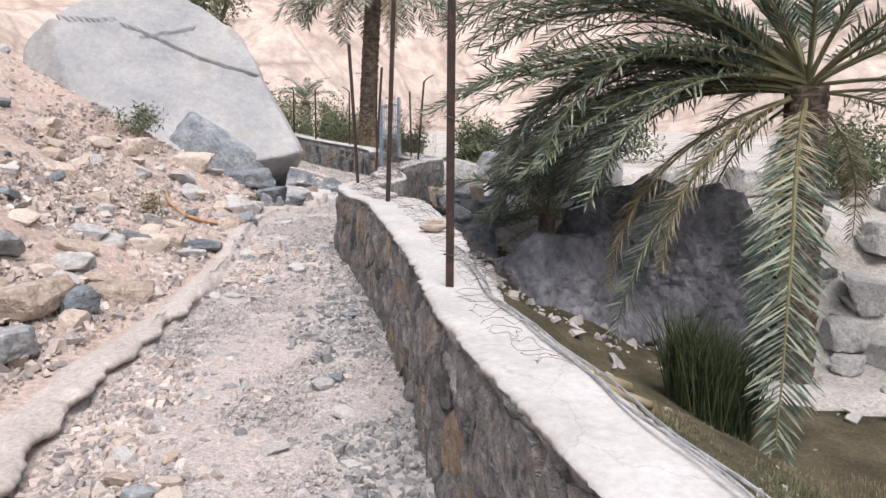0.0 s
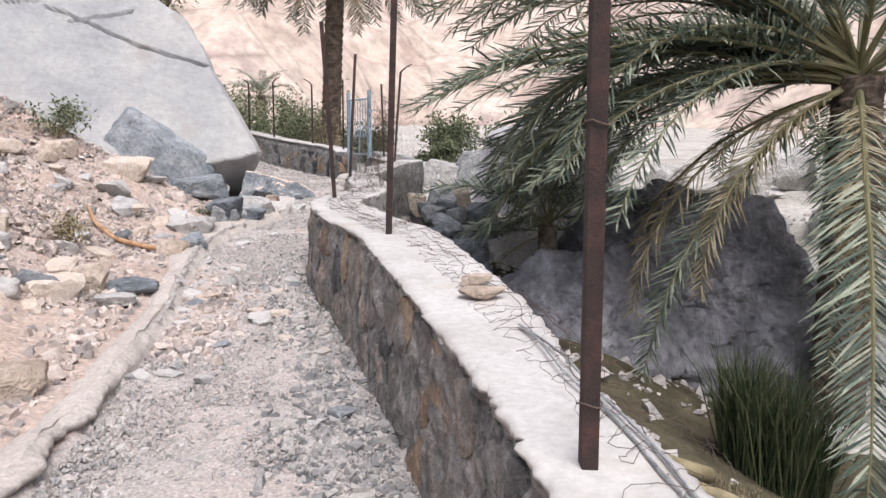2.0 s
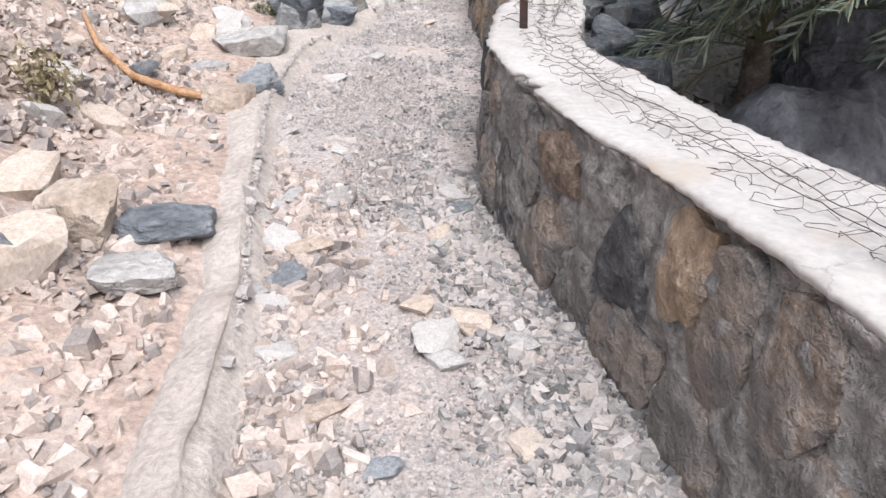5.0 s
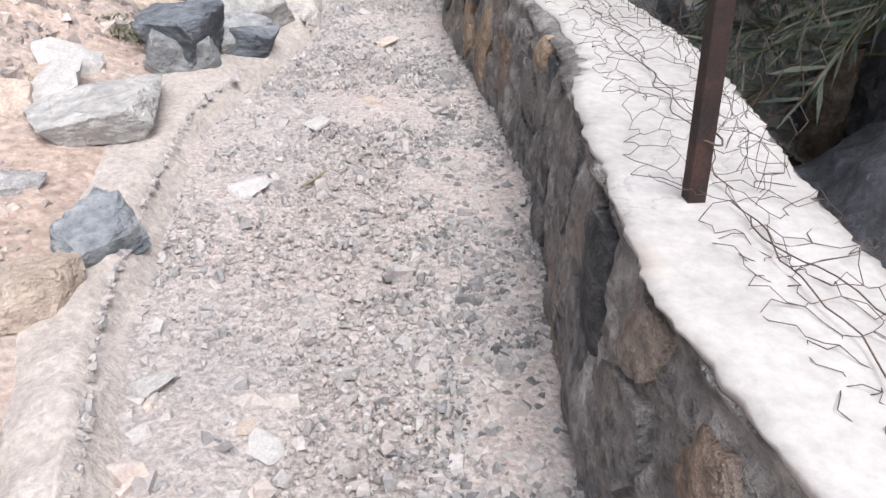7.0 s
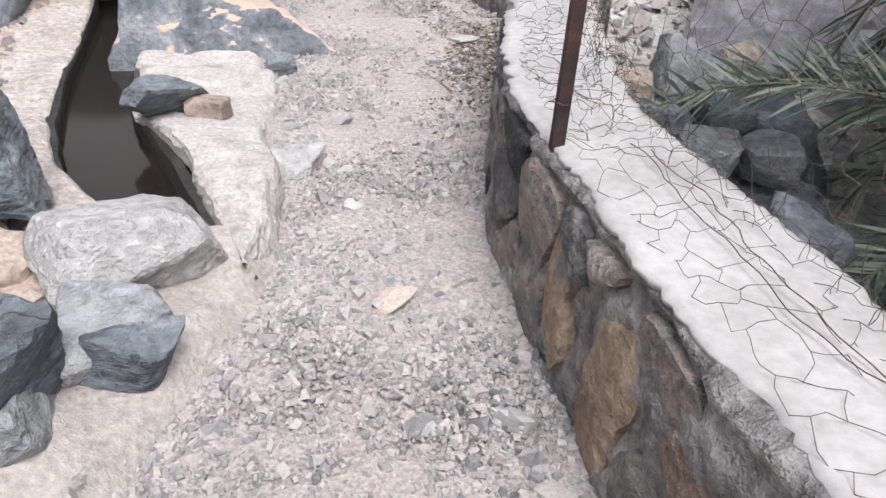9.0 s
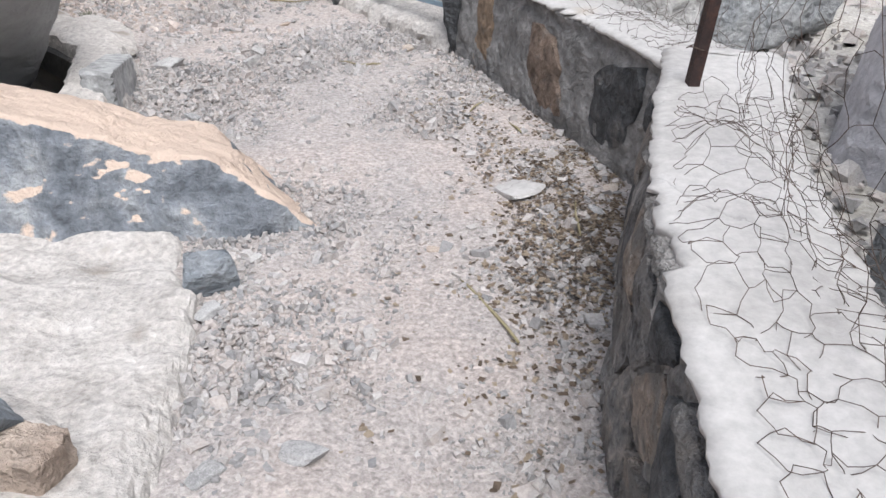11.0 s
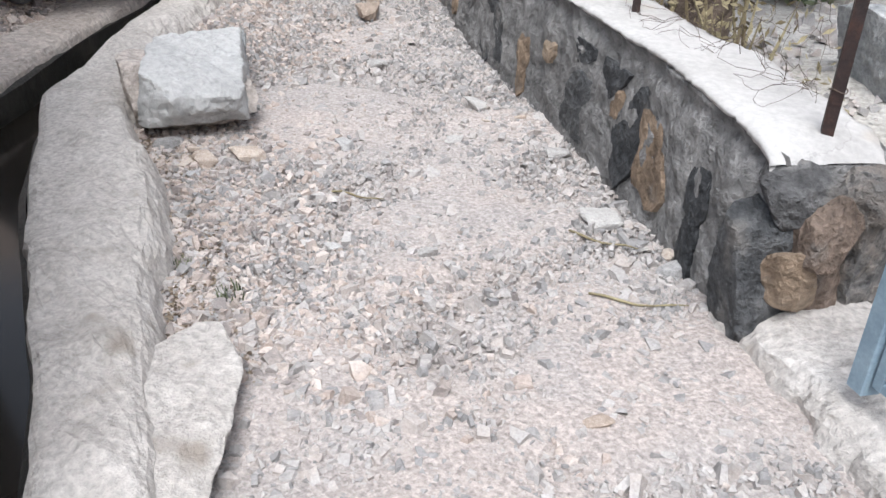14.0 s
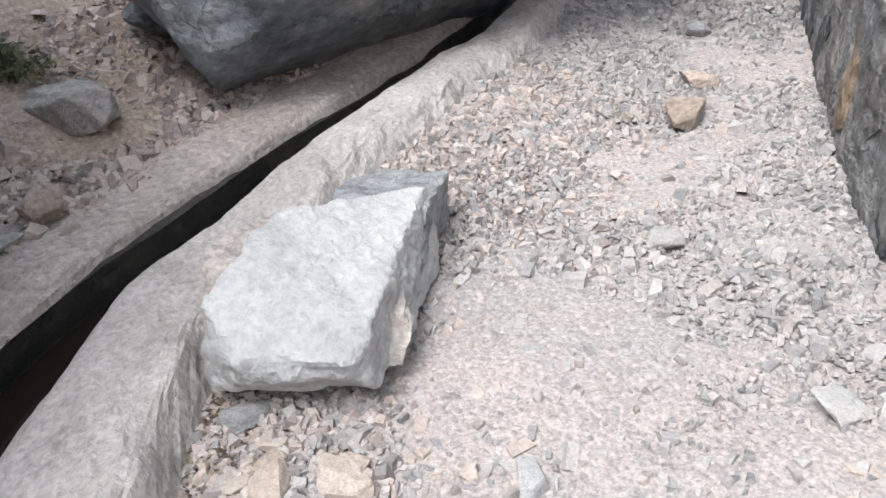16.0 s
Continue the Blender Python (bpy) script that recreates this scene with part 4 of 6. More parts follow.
for i, (x, y, s, k) in enumerate([(-1.88, 8.47, 0.1, 6), (-2.09, 8.47, 0.08, 5), (-2.05, 7.97, 0.1, 2), (-1.97, 7.95, 0.1, 7), (-2.14, 8.38, 0.06, 1), (-2.2, 8.26, 0.06, 1), (-1.38, 8.67, 0.075, 1), (-1.36, 8.52, 0.08, 6), (-1.31, 8.38, 0.08, 3),
                                  (-1.41, 8.08, 0.07, 7), (-1.45, 8.8, 0.06, 5), (-1.97, 7.7, 0.1, 3), (-2.09, 7.63, 0.07, 5), (-1.98, 7.54, 0.07, 2), (-1.4, 7.36, 0.11, 2), (-1.28, 7.46, 0.09, 7), (-1.46, 7.56, 0.07, 7), (-1.13, 7.33, 0.08, 5), (-1.91, 7.24, 0.06, 2),
                                  (-2.21, 17.21, 0.055, 6), (-2.7, 16.95, 0.075, 1), (-2.24, 17.03, 0.055, 6), (-2.36, 17.0, 0.035, 5), (-2.31, 19.07, 0.08, 2), (-1.3, 17.32, 0.05, 7), (-1.22, 17.33, 0.05, 6), (-4.34, 19.02, 0.05, 0), (-4.28, 18.97, 0.06, 4),
                                  (-4.12, 19.12, 0.06, 7), (-2.03, 18.9, 0.05, 7), (-3.28, 18.45, 0.04, 1), (-2.92, 18.55, 0.04, 6), (-3.44, 19.3, 0.035, 1), (-2.66, 19.7, 0.06, 2), (-4.5, 19.0, 0.07, 5), (-4.22, 18.92, 0.08, 4), (-4.07, 19.08, 0.08, 7),
                                  (-4.56, 21.5, 0.08, 6), (-4.07, 20.56, 0.06, 2), (-3.24, 20.14, 0.07, 2), (-3.73, 19.42, 0.06, 5), (-4.74, 21.88, 0.09, 7), (-5.15, 22.5, 0.1, 1), (-1.54, 6.74, 0.05, 3), (-1.41, 8.04, 0.06, 1), (-1.38, 7.23, 0.07, 1),
                                  (-2.0, 7.7, 0.08, 3), (-1.9, 8.39, 0.06, 5), (-1.69, 13.02, 0.035, 6), (-1.28, 12.72, 0.04, 1), (-1.25, 11.77, 0.06, 6), (-0.76, 3.29, 0.055, 2), (-0.6, 4.23, 0.06, 3), (-0.49, 3.69, 0.06, 6), (-0.66, 4.12, 0.08, 1), (-1.2, 2.87, 0.07, 3), (-1.1, 2.97, 0.06, 0), (-1.3, 3.0, 0.06, 7), (-1.38, 3.2, 0.05, 2), (-1.45, 3.35, 0.06, 0), (-1.05, 2.8, 0.07, 7), (-1.55, 3.5, 0.045, 7), (-1.18, 3.2, 0.05, 8), (-1.86, 6.15, 0.05, 6), (-0.69, 5.56, 0.08, 3)]):
    s *= 0.85 if 7.3 < y < 9 else 1.0
    ob = kinds[k].copy()
    scene.collection.objects.link(ob)
    ob.matrix_world = pose(x, y, float(ground_z(x, y)) + 0.28 * s, (i * 37) % 24 - 12, (i * 53) % 24 - 12, (i * 71) % 360) @ Matrix.Diagonal((s, s, s * 0.9, 1))
    ob["label"] = ob["label"].replace("scree stone lying on loose earth", "stone lying loose on the path")
    ob["group"] = "loose stones on the path"


for k in range(60):
    y = rs.uniform(8.5, 19)
    x = rs.uniform(4.6, 10.5)
    d = float(np.clip(rs.lognormal(-1.6, 0.45), 0.1, 0.5))
    ob = kinds[(1, 2, 5, 6, 2)[int(rs.integers(5))]].copy()
    scene.collection.objects.link(ob)
    ob.matrix_world = pose(x, y, float(ground_z(x, y)) + 0.2 * d, rs.uniform(-15, 15), rs.uniform(-15, 15), rs.uniform(0, 360)) @ Matrix.Diagonal((d, d, d * rs.uniform(0.7, 1.1), 1))
    ob["label"] = ob["label"].replace("scree stone lying on loose earth", "cobble lying on the wadi bed")
    ob["group"] = "wadi cobbles"


# ---- loose chips, uncountable ----
M_CHIP_PINK = surface("pinkish_chips", [(0.26, 0.235, 0.225), (0.38, 0.325, 0.29), (0.46, 0.385, 0.34), (0.53, 0.47, 0.43)], 5, 0.9, 0.3, 90, 0.22, vary=0.28, island=True, spec=0.15)
M_CHIP_MIX = surface("mixed_chips", [(0.24, 0.235, 0.235), (0.34, 0.325, 0.315), (0.4, 0.372, 0.35), (0.45, 0.425, 0.404)], 5, 0.9, 0.3, 90, 0.22, vary=0.28, island=True, spec=0.15)


def chips(name, xs, ys, zs, sizes, material, seed, label, flat=0.5):
    """Thousands of small broken stones in one mesh."""
    r = np.random.default_rng(seed)
    n = len(xs)
    box = np.array([[-1, -1, -1], [1, -1, -1], [1, 1, -1], [-1, 1, -1], [-1, -1, 1], [1, -1, 1], [1, 1, 1], [-1, 1, 1]], float)
    fq = np.array([[4, 5, 6, 7], [0, 1, 5, 4], [1, 2, 6, 5], [2, 3, 7, 6], [3, 0, 4, 7]])
    v = box[None] * (1 + r.uniform(-0.55, 0.2, (n, 8, 3)))
    v[:, 4:, :2] *= r.uniform(0.35, 0.95, (n, 1, 2))
    v[:, 4:, :2] += r.uniform(-0.35, 0.35, (n, 1, 2))
    v *= np.stack([r.uniform(0.7, 1.35, n), r.uniform(0.5, 1.0, n), r.uniform(0.35, 0.95, n) * flat * 2], 1)[:, None, :] * sizes[:, None, None] * 0.6
    a, t = r.uniform(0, 6.283, n), r.normal(0, 0.36, n)
    x, y, z = v[..., 0], v[..., 1], v[..., 2]
    z, x = z * np.cos(t)[:, None] + x * np.sin(t)[:, None], x * np.cos(t)[:, None] - z * np.sin(t)[:, None]
    x, y = x * np.cos(a)[:, None] - y * np.sin(a)[:, None], x * np.sin(a)[:, None] + y * np.cos(a)[:, None]
    v = np.stack([x + xs[:, None], y + ys[:, None], z + zs[:, None]], -1)
    f = (fq[None] + (np.arange(n) * 8)[:, None, None]).reshape(-1, 4)
    return tagged(quick(name, v.reshape(-1, 3), f, material, False), label, "gravel", kind="stuff")


n = 170000
cy = rs.uniform(0.6, 23.5, n)
u = rs.uniform(0, 1, n)
a, b = x_kerb(cy) + 0.02 - np.interp(cy, [6.5, 7.5, 11.5, 12], [0.0, 0.04, 0.04, 0.0]), x_wall(cy) - 0.02
cxx = a + (b - a) * u
early = np.interp(cy, [8, 14], [1, 0])
dens = early * (0.2 + 1.0 * np.exp(-((u - 0.87) / 0.15) ** 2) + 0.55 * np.exp(-((u - 0.04) / 0.12) ** 2)) + (1 - early) * (0.2 + 0.55 * np.exp(-((u - 0.9) / 0.18) ** 2) + 0.65 * np.exp(-((u - 0.08) / 0.2) ** 2)) + np.interp(cy, [16.5, 18], [0, 0.5]) * np.clip((0.62 - u) / 0.25, 0, 1)
patch = np.clip(0.75 + 0.6 * np.array([noise.noise(Vector((p * 1.3, q * 1.3, 3.0))) for p, q in zip(cxx, cy)]), 0.25, 1.25)
keep = rs.uniform(0, 1, n) < dens * patch
cxx, cy = cxx[keep], cy[keep]
size = np.clip(rs.lognormal(-4.25, 0.5, len(cy)) * np.interp(cy, [16, 18.5], [1, 1.35]), 0.006, 0.07)
chips("path_gravel", cxx, cy, ground_z(cxx, cy) + 0.004 + np.where(cxx < x_kerb(cy), 0.07, 0.0), size, M_CHIP, 81, "loose grey and buff gravel chips on the path")
n = 62000
fy_ = rs.uniform(0.8, 22.5, n)
fx_ = x_kerb(fy_) + (x_wall(fy_) - x_kerb(fy_)) * rs.uniform(0.01, 0.99, n)
chips("fine_gravel", fx_, fy_, ground_z(fx_, fy_) + 0.003, np.clip(rs.lognormal(-4.75, 0.35, n), 0.005, 0.018), M_CHIP, 92, "fine pale gravel strewn all over the path")
n = 15000
gy_ = rs.uniform(0.8, 12.5, n)
gu = np.clip(rs.normal(0.85, 0.12, n), 0.3, 0.99)
gx_ = x_kerb(gy_) + (x_wall(gy_) - 0.02 - x_kerb(gy_)) * gu
keepg = np.array([noise.noise(Vector((p * 0.9, q * 0.9, 8.0))) for p, q in zip(gx_, gy_)]) > -0.25
gx_, gy_ = gx_[keepg], gy_[keepg]
chips("grey_gravel", gx_, gy_, ground_z(gx_, gy_) + 0.006, np.clip(rs.lognormal(-3.9, 0.5, len(gy_)) * np.interp(gy_, [5, 10], [1.3, 0.65]), 0.008, 0.08), M_CHIP_GREY, 85, "dark grey broken gravel along the wall's foot")
n = 15000
py_ = rs.uniform(10.0, 23.0, n)
pu_ = rs.uniform(0.02, 0.98, n)
px_ = x_kerb(py_) + (x_wall(py_) - x_kerb(py_)) * pu_
keepp = rs.uniform(0, 1, n) < 0.9 * np.array([noise.noise(Vector((p * 1.1, q * 1.1, 12.0))) for p, q in zip(px_, py_)]) + 1.4 * np.abs(pu_ - 0.58) - 0.02
px_, py_ = px_[keepp], py_[keepp]
chips("broken_gravel", px_, py_, ground_z(px_, py_) + 0.006, np.clip(rs.lognormal(-4.0, 0.4, len(py_)), 0.009, 0.05), M_CHIP_MIX, 87, "grey and buff broken gravel on the upper path")
n = 1500
py_ = rs.uniform(1.8, 4.6, n)
px_ = x_kerb(py_) + 0.02 + np.abs(rs.normal(0, 0.3, n))
chips("coarse_gravel", px_, py_, ground_z(px_, py_) + 0.008, np.clip(rs.lognormal(-3.35, 0.35, n), 0.016, 0.075), M_CHIP_PINK, 88, "coarse pinkish gravel beside the kerb")
n = 4200
py_ = rs.uniform(17.6, 21.5, n)
px_ = x_kerb(py_) + 0.05 + np.abs(rs.normal(0, 0.52, n))
chips("coarse_gravel", px_, py_, ground_z(px_, py_) + 0.008, np.clip(rs.lognormal(-3.6, 0.35, n), 0.014, 0.06), M_CHIP_PINK, 86, "coarse pinkish gravel heaped beside the channel wall")
n = 900
py_ = np.concatenate([rs.normal(8.05, 0.36, 650), rs.normal(7.0, 0.3, 250)])
px_ = x_kerb(py_) + 0.06 + np.abs(rs.normal(0, 0.2, n))
chips("coarse_gravel", px_, py_, ground_z(px_, py_) + 0.012, np.clip(rs.lognormal(-3.2, 0.4, n), 0.016, 0.09), M_CHIP_PINK, 89, "heap of pale pinkish stone shards on the path")
n = 380
py_ = rs.uniform(6.3, 8.8, n)
px_ = x_wall(py_) - 0.12 - np.abs(rs.normal(0, 0.14, n))
chips("coarse_gravel", px_, py_, ground_z(px_, py_) + 0.012, np.clip(rs.lognormal(-3.2, 0.4, n), 0.016, 0.08), M_CHIP, 90, "grey stone shards at the foot of the wall")
n = 34000
sy = rs.uniform(1.5, 24, n)
sd = rs.gamma(1.4, 1.3, n)
sx = np.where(sy < 12.6, x_kerb(sy) - 0.34 - spread(sy), x_chl(sy) - 0.25) - sd
ok = sx > -11
sx, sy = sx[ok], sy[ok]
size = np.clip(rs.lognormal(-3.4, 0.5, len(sy)), 0.012, 0.1)
chips("scree", sx, sy, ground_z(sx, sy) + 0.01, size, M_CHIP_PINK, 82, "pinkish and grey scree fragments on the slope")
n = 2600
by_ = rs.uniform(18.2, 21.6, n)
bx_ = x_chl(by_) - 0.32 - rs.gamma(1.6, 0.4, n)
chips("bank_gravel", bx_, by_, ground_z(bx_, by_) + 0.015, np.clip(rs.lognormal(-3.4, 0.5, n), 0.014, 0.09), M_CHIP_PINK, 93, "pinkish broken stones on the channel's far bank")
n = 9000
sy = rs.uniform(1, 27, n)
sx = x_wall(sy) + 0.55 + rs.gamma(1.5, 2.0, n)
size = np.clip(rs.lognormal(-3.0, 0.6, n), 0.015, 0.25)
keepw = (sy > 10) | (rs.uniform(0, 1, n) < 0.08)
chips("wadi_gravel", sx[keepw], sy[keepw], ground_z(sx, sy)[keepw] + 0.01, size[keepw], M_CHIP, 83, "pale wadi gravel and cobbles")


# ---- stones of the walls ----
def clip_poly(poly, p, nrm):
    out = []
    for i in range(len(poly)):
        a, b = poly[i], poly[(i + 1) % len(poly)]
        da, db = (a[0] - p[0]) * nrm[0] + (a[1] - p[1]) * nrm[1], (b[0] - p[0]) * nrm[0] + (b[1] - p[1]) * nrm[1]
        if da <= 0:
            out.append(a)
        if da * db < 0:
            t = da / (da - db)
            out.append((a[0] + t * (b[0] - a[0]), a[1] + t * (b[1] - a[1])))
    return out


def set_stone(wall, st, c, radius, lift, mat, r):
    """One rough stone in the wall's inner face about c = (along, height); radius gives its outline for each angle."""
    ss, xs, ys, nx, ny = st
    m = 20
    an = np.linspace(0, 6.28319, m, endpoint=False)
    rr = radius(an)
    tilt = r.uniform(-0.07, 0.07, 2)
    ph = r.uniform(-40, 40)
    verts = []

    def put(s, h, out):
        x, y = np.interp(s, ss, xs), np.interp(s, ss, ys)
        o = out + 0.03 * (1 - h / 0.65)
        return (x - np.interp(s, ss, nx) * o, y - np.interp(s, ss, ny) * o, float(rise(y)) + h)

    def face(s, h, f):
        p = Vector((s * 7 + ph, h * 7, ph))
        return lift * (1 - 0.75 * f ** 3) + tilt[0] * (s - c[0]) + tilt[1] * (h - c[1]) + 0.014 * noise.noise(p) + 0.007 * noise.noise(p * 2.7) + 0.004 * noise.noise(p * 6)
    base = np.array(put(c[0], c[1], 0.0))
    for f in (1.0, 0.98, 0.84, 0.6, 0.32):
        for a, q in zip(an, rr):
            s, h = c[0] + q * f * math.cos(a), c[1] + q * f * math.sin(a)
            verts.append(put(s, h, -0.06 if f == 1.0 else face(s, h, f)))
    verts.append(put(c[0], c[1], face(c[0], c[1], 0)))
    faces = []
    for g in range(4):
        for k in range(m):
            q = (k + 1) % m
            a, b, d, e = g * m + k, g * m + q, (g + 1) * m + q, (g + 1) * m + k
            faces += [(a, d, b), (a, e, d)]
    faces += [(4 * m + k, 5 * m, 4 * m + (k + 1) % m) for k in range(m)]
    ob = quick("stone", np.array(verts) - base, np.array(faces), mat, False)
    ob.location = base
    ob.parent = wall


def face_stones(wall, y0, y1, cell, gap, keep, seed, palette, proud, top=0.05, marked=()):
    """Irregular stones set in the wall's inner face, each a piece of its own; marked: (y, height, half length, half height, material)."""
    r = np.random.default_rng(seed)
    st = stations(y0, y1, 0.035)
    ss, xs, ys, nx, ny = st
    total = ss[-1]
    named = []
    for y, h, a, b, mat in marked:
        s = float(np.interp(y, ys, ss))
        named.append((s, h, a, b))
        w = r.uniform(0, 6.28, 3)
        set_stone(wall, st, (s, h), lambda an: (np.abs(np.cos(an) / a) ** 4 + np.abs(np.sin(an) / b) ** 4) ** -0.25 * (0.98 + 0.13 * np.sin(2 * an + w[0]) + 0.09 * np.sin(3 * an + w[1]) + 0.06 * np.sin(7 * an + w[2]) + r.uniform(-0.05, 0.05, len(an))), 0.6 * proud[1] + 0.006, mat, r)
    cols = max(2, int(total / cell[0]))
    seeds = []
    for i in range(cols):
        rows = 3 if r.uniform() < 0.5 else 2
        if cell[1] > 0.4:
            rows = 1 if r.uniform() < 0.6 else 2
        for j in range(rows):
            seeds.append(((i + r.uniform(0.0, 1.0)) * total / cols, 0.02 + (j + r.uniform(0.15, 0.85)) * 0.62 / rows))
    for i, c in enumerate(seeds):
        if r.uniform() > keep or any(((c[0] - s) / (a + 0.09)) ** 2 + ((c[1] - h) / (b + 0.09)) ** 2 < 1 for s, h, a, b in named):
            continue
        hh = float(np.interp(c[0], ss, h_wall(ys)))
        poly = [(max(0.02, c[0] - cell[0] * 1.1), -0.02), (min(total - 0.02, c[0] + cell[0] * 1.1), -0.02), (min(total - 0.02, c[0] + cell[0] * 1.1), hh - top), (max(0.02, c[0] - cell[0] * 1.1), hh - top)]
        for k, o in enumerate(seeds):
            if k != i and abs(o[0] - c[0]) < 1.2:
                dx, dy = o[0] - c[0], o[1] - c[1]
                ln = math.hypot(dx, dy)
                poly = clip_poly(poly, (c[0] + dx / 2 - dx / ln * gap, c[1] + dy / 2 - dy / ln * gap), (dx, dy))
                if len(poly) < 3:
                    break
        if len(poly) < 3:
            continue
        mid = (sum(p[0] for p in poly) / len(poly), sum(p[1] for p in poly) / len(poly))

        def outline(an):
            out = []
            for a in an:
                best = 9.0
                for k in range(len(poly)):
                    p, q = poly[k], poly[(k + 1) % len(poly)]
                    ex, ey = q[0] - p[0], q[1] - p[1]
                    den = math.cos(a) * ey - math.sin(a) * ex
                    if abs(den) > 1e-9:
                        d = ((p[0] - mid[0]) * ey - (p[1] - mid[1]) * ex) / den
                        if d > 0:
                            best = min(best, d)
                out.append(best)
            out = np.array(out)
            out = 0.76 * out + 0.12 * (np.roll(out, 1) + np.roll(out, -1))
            return np.minimum(out, 0.4) * (1 + r.uniform(-0.06, 0.06, len(out)))
        set_stone(wall, st, mid, outline, r.uniform(*proud), palette[int(r.choice(len(palette)))], r)


face_stones(wall_1, 1.2, 6.6, (0.24, 0.3), 0.012, 0.9, 61, [M_STONE] * 16 + [M_STONE_DARK, M_STONE_OCHRE], (-0.004, 0.024))
face_stones(wall_1, 6.6, 10.0, (0.32, 0.3), 0.008, 0.95, 62, [M_STONE] * 14 + [M_STONE_DARK], (0.0, 0.03), marked=[(6.93, 0.53, 0.14, 0.15, M_STONE_OCHRE), (7.77, 0.5, 0.22, 0.1, M_STONE_RED), (8.49, 0.5, 0.08, 0.09, M_STONE_RED)])
face_stones(wall_1, 10.0, 15.25, (0.26, 0.38), 0.01, 0.95, 63, [M_STONE] * 8 + [M_STONE_DARK] * 2, (0.0, 0.034), marked=[(11.6, 0.24, 0.13, 0.22, M_STONE_OCHRE), (11.98, 0.28, 0.1, 0.2, M_STONE_OCHRE), (11.17, 0.26, 0.18, 0.16, M_STONE_RED), (10.5, 0.54, 0.1, 0.06, M_STONE_OCHRE)])
face_stones(wall_2, 15.36, 17.3, (0.42, 0.5), 0.05, 0.5, 64, [M_STONE], (0.004, 0.012), 0.12, [(16.2, 0.24, 0.2, 0.18, M_STONE_RED), (15.6, 0.28, 0.19, 0.19, M_STONE_DARK), (16.92, 0.2, 0.11, 0.22, M_STONE_OCHRE)])
face_stones(wall_3, 18.52, 24.5, (0.26, 0.5), 0.035, 0.6, 65, [M_STONE_DARK, M_STONE, M_STONE_DARK, M_STONE], (0.0, 0.012), 0.14,
            [(19.2, 0.27, 0.14, 0.2, M_STONE_OCHRE), (18.83, 0.22, 0.09, 0.2, M_STONE_DARK), (18.6, 0.18, 0.06, 0.16, M_STONE_DARK), (19.52, 0.37, 0.05, 0.07, M_STONE_OCHRE), (20.4, 0.2, 0.07, 0.2, M_STONE_OCHRE), (20.75, 0.2, 0.11, 0.18, M_STONE_DARK),
             (19.85, 0.2, 0.15, 0.17, M_STONE_DARK), (20.15, 0.36, 0.07, 0.06, M_STONE_OCHRE), (21.6, 0.25, 0.1, 0.2, M_STONE_OCHRE)])


# ---- fence posts and netting ----
def tube(bm, pts, rad, sides=6, cap=True):
    """A tube along points; rad may be one value or one a point."""
    pts = [Vector(p) for p in pts]
    rings = []
    for i, p in enumerate(pts):
        d = (pts[min(i + 1, len(pts) - 1)] - pts[max(i - 1, 0)]).normalized()
        side = d.cross(Vector((0.31, 0.2, 0.93))).normalized()
        up = side.cross(d)
        r = rad[i] if hasattr(rad, "__len__") else rad
        rings.append([bm.verts.new(p + side * r * math.cos(6.28319 * k / sides) + up * r * math.sin(6.28319 * k / sides)) for k in range(sides)])
    for a, b in zip(rings, rings[1:]):
        for k in range(sides):
            bm.faces.new((a[k], a[(k + 1) % sides], b[(k + 1) % sides], b[k]))
    if cap:
        bm.faces.new(rings[0][::-1])
        bm.faces.new(rings[-1])


def angle_post(x, y, z, tall, lean=(0, 0), bent=0.0, label="rusty steel angle fence post set in the wall top", w=0.038, turn=0):
    """A steel angle post, its top bent over where bent is given."""
    base = new("fence_post")
    base.matrix_world = pose(x, y, z, 0, 0, turn)
    tagged(base, label, "fence post", "fence posts")
    bm = bmesh.new()
    t = 0.007
    sec = [(0, 0), (w, 0), (w, t), (t, t), (t, w), (0, w)]
    line_ = [(0, 0, -0.12), (lean[0] * 0.5, lean[1] * 0.5, tall * 0.5), (lean[0], lean[1], tall)]
    if bent:
        line_ += [(lean[0] + bent * 0.6, lean[1], tall + abs(bent) * 0.6), (lean[0] + bent * 1.5, lean[1], tall + abs(bent) * 1.1)]
    rings = [[bm.verts.new((px + a - w / 2, py + b - w / 2, pz)) for a, b in sec] for px, py, pz in line_]
    for a, b in zip(rings, rings[1:]):
        for k in range(6):
            bm.faces.new((a[k], a[(k + 1) % 6], b[(k + 1) % 6], b[k]))
    bm.faces.new(rings[0][::-1])
    bm.faces.new(rings[-1])
    steel = part("post", bm, M_RUST, base)
    for zz in (0.16, tall * 0.45, tall * 0.8):
        bm = bmesh.new()
        ring = [(math.cos(q) * w * 0.75, math.sin(q) * w * 0.75, zz + 0.006 * math.sin(q * 2)) for q in np.linspace(0, 6.28, 10)]
        tube(bm, ring, 0.0022, 4)
        part("tie_wire", bm, M_WIRE, steel)
    return base


def wall_spot(y, off):
    e = 0.05
    tx, ty = float(x_wall(y + e) - x_wall(y - e)), 2 * e
    ln = math.hypot(tx, ty)
    return float(x_wall(y)) + ty / ln * off, y - tx / ln * off


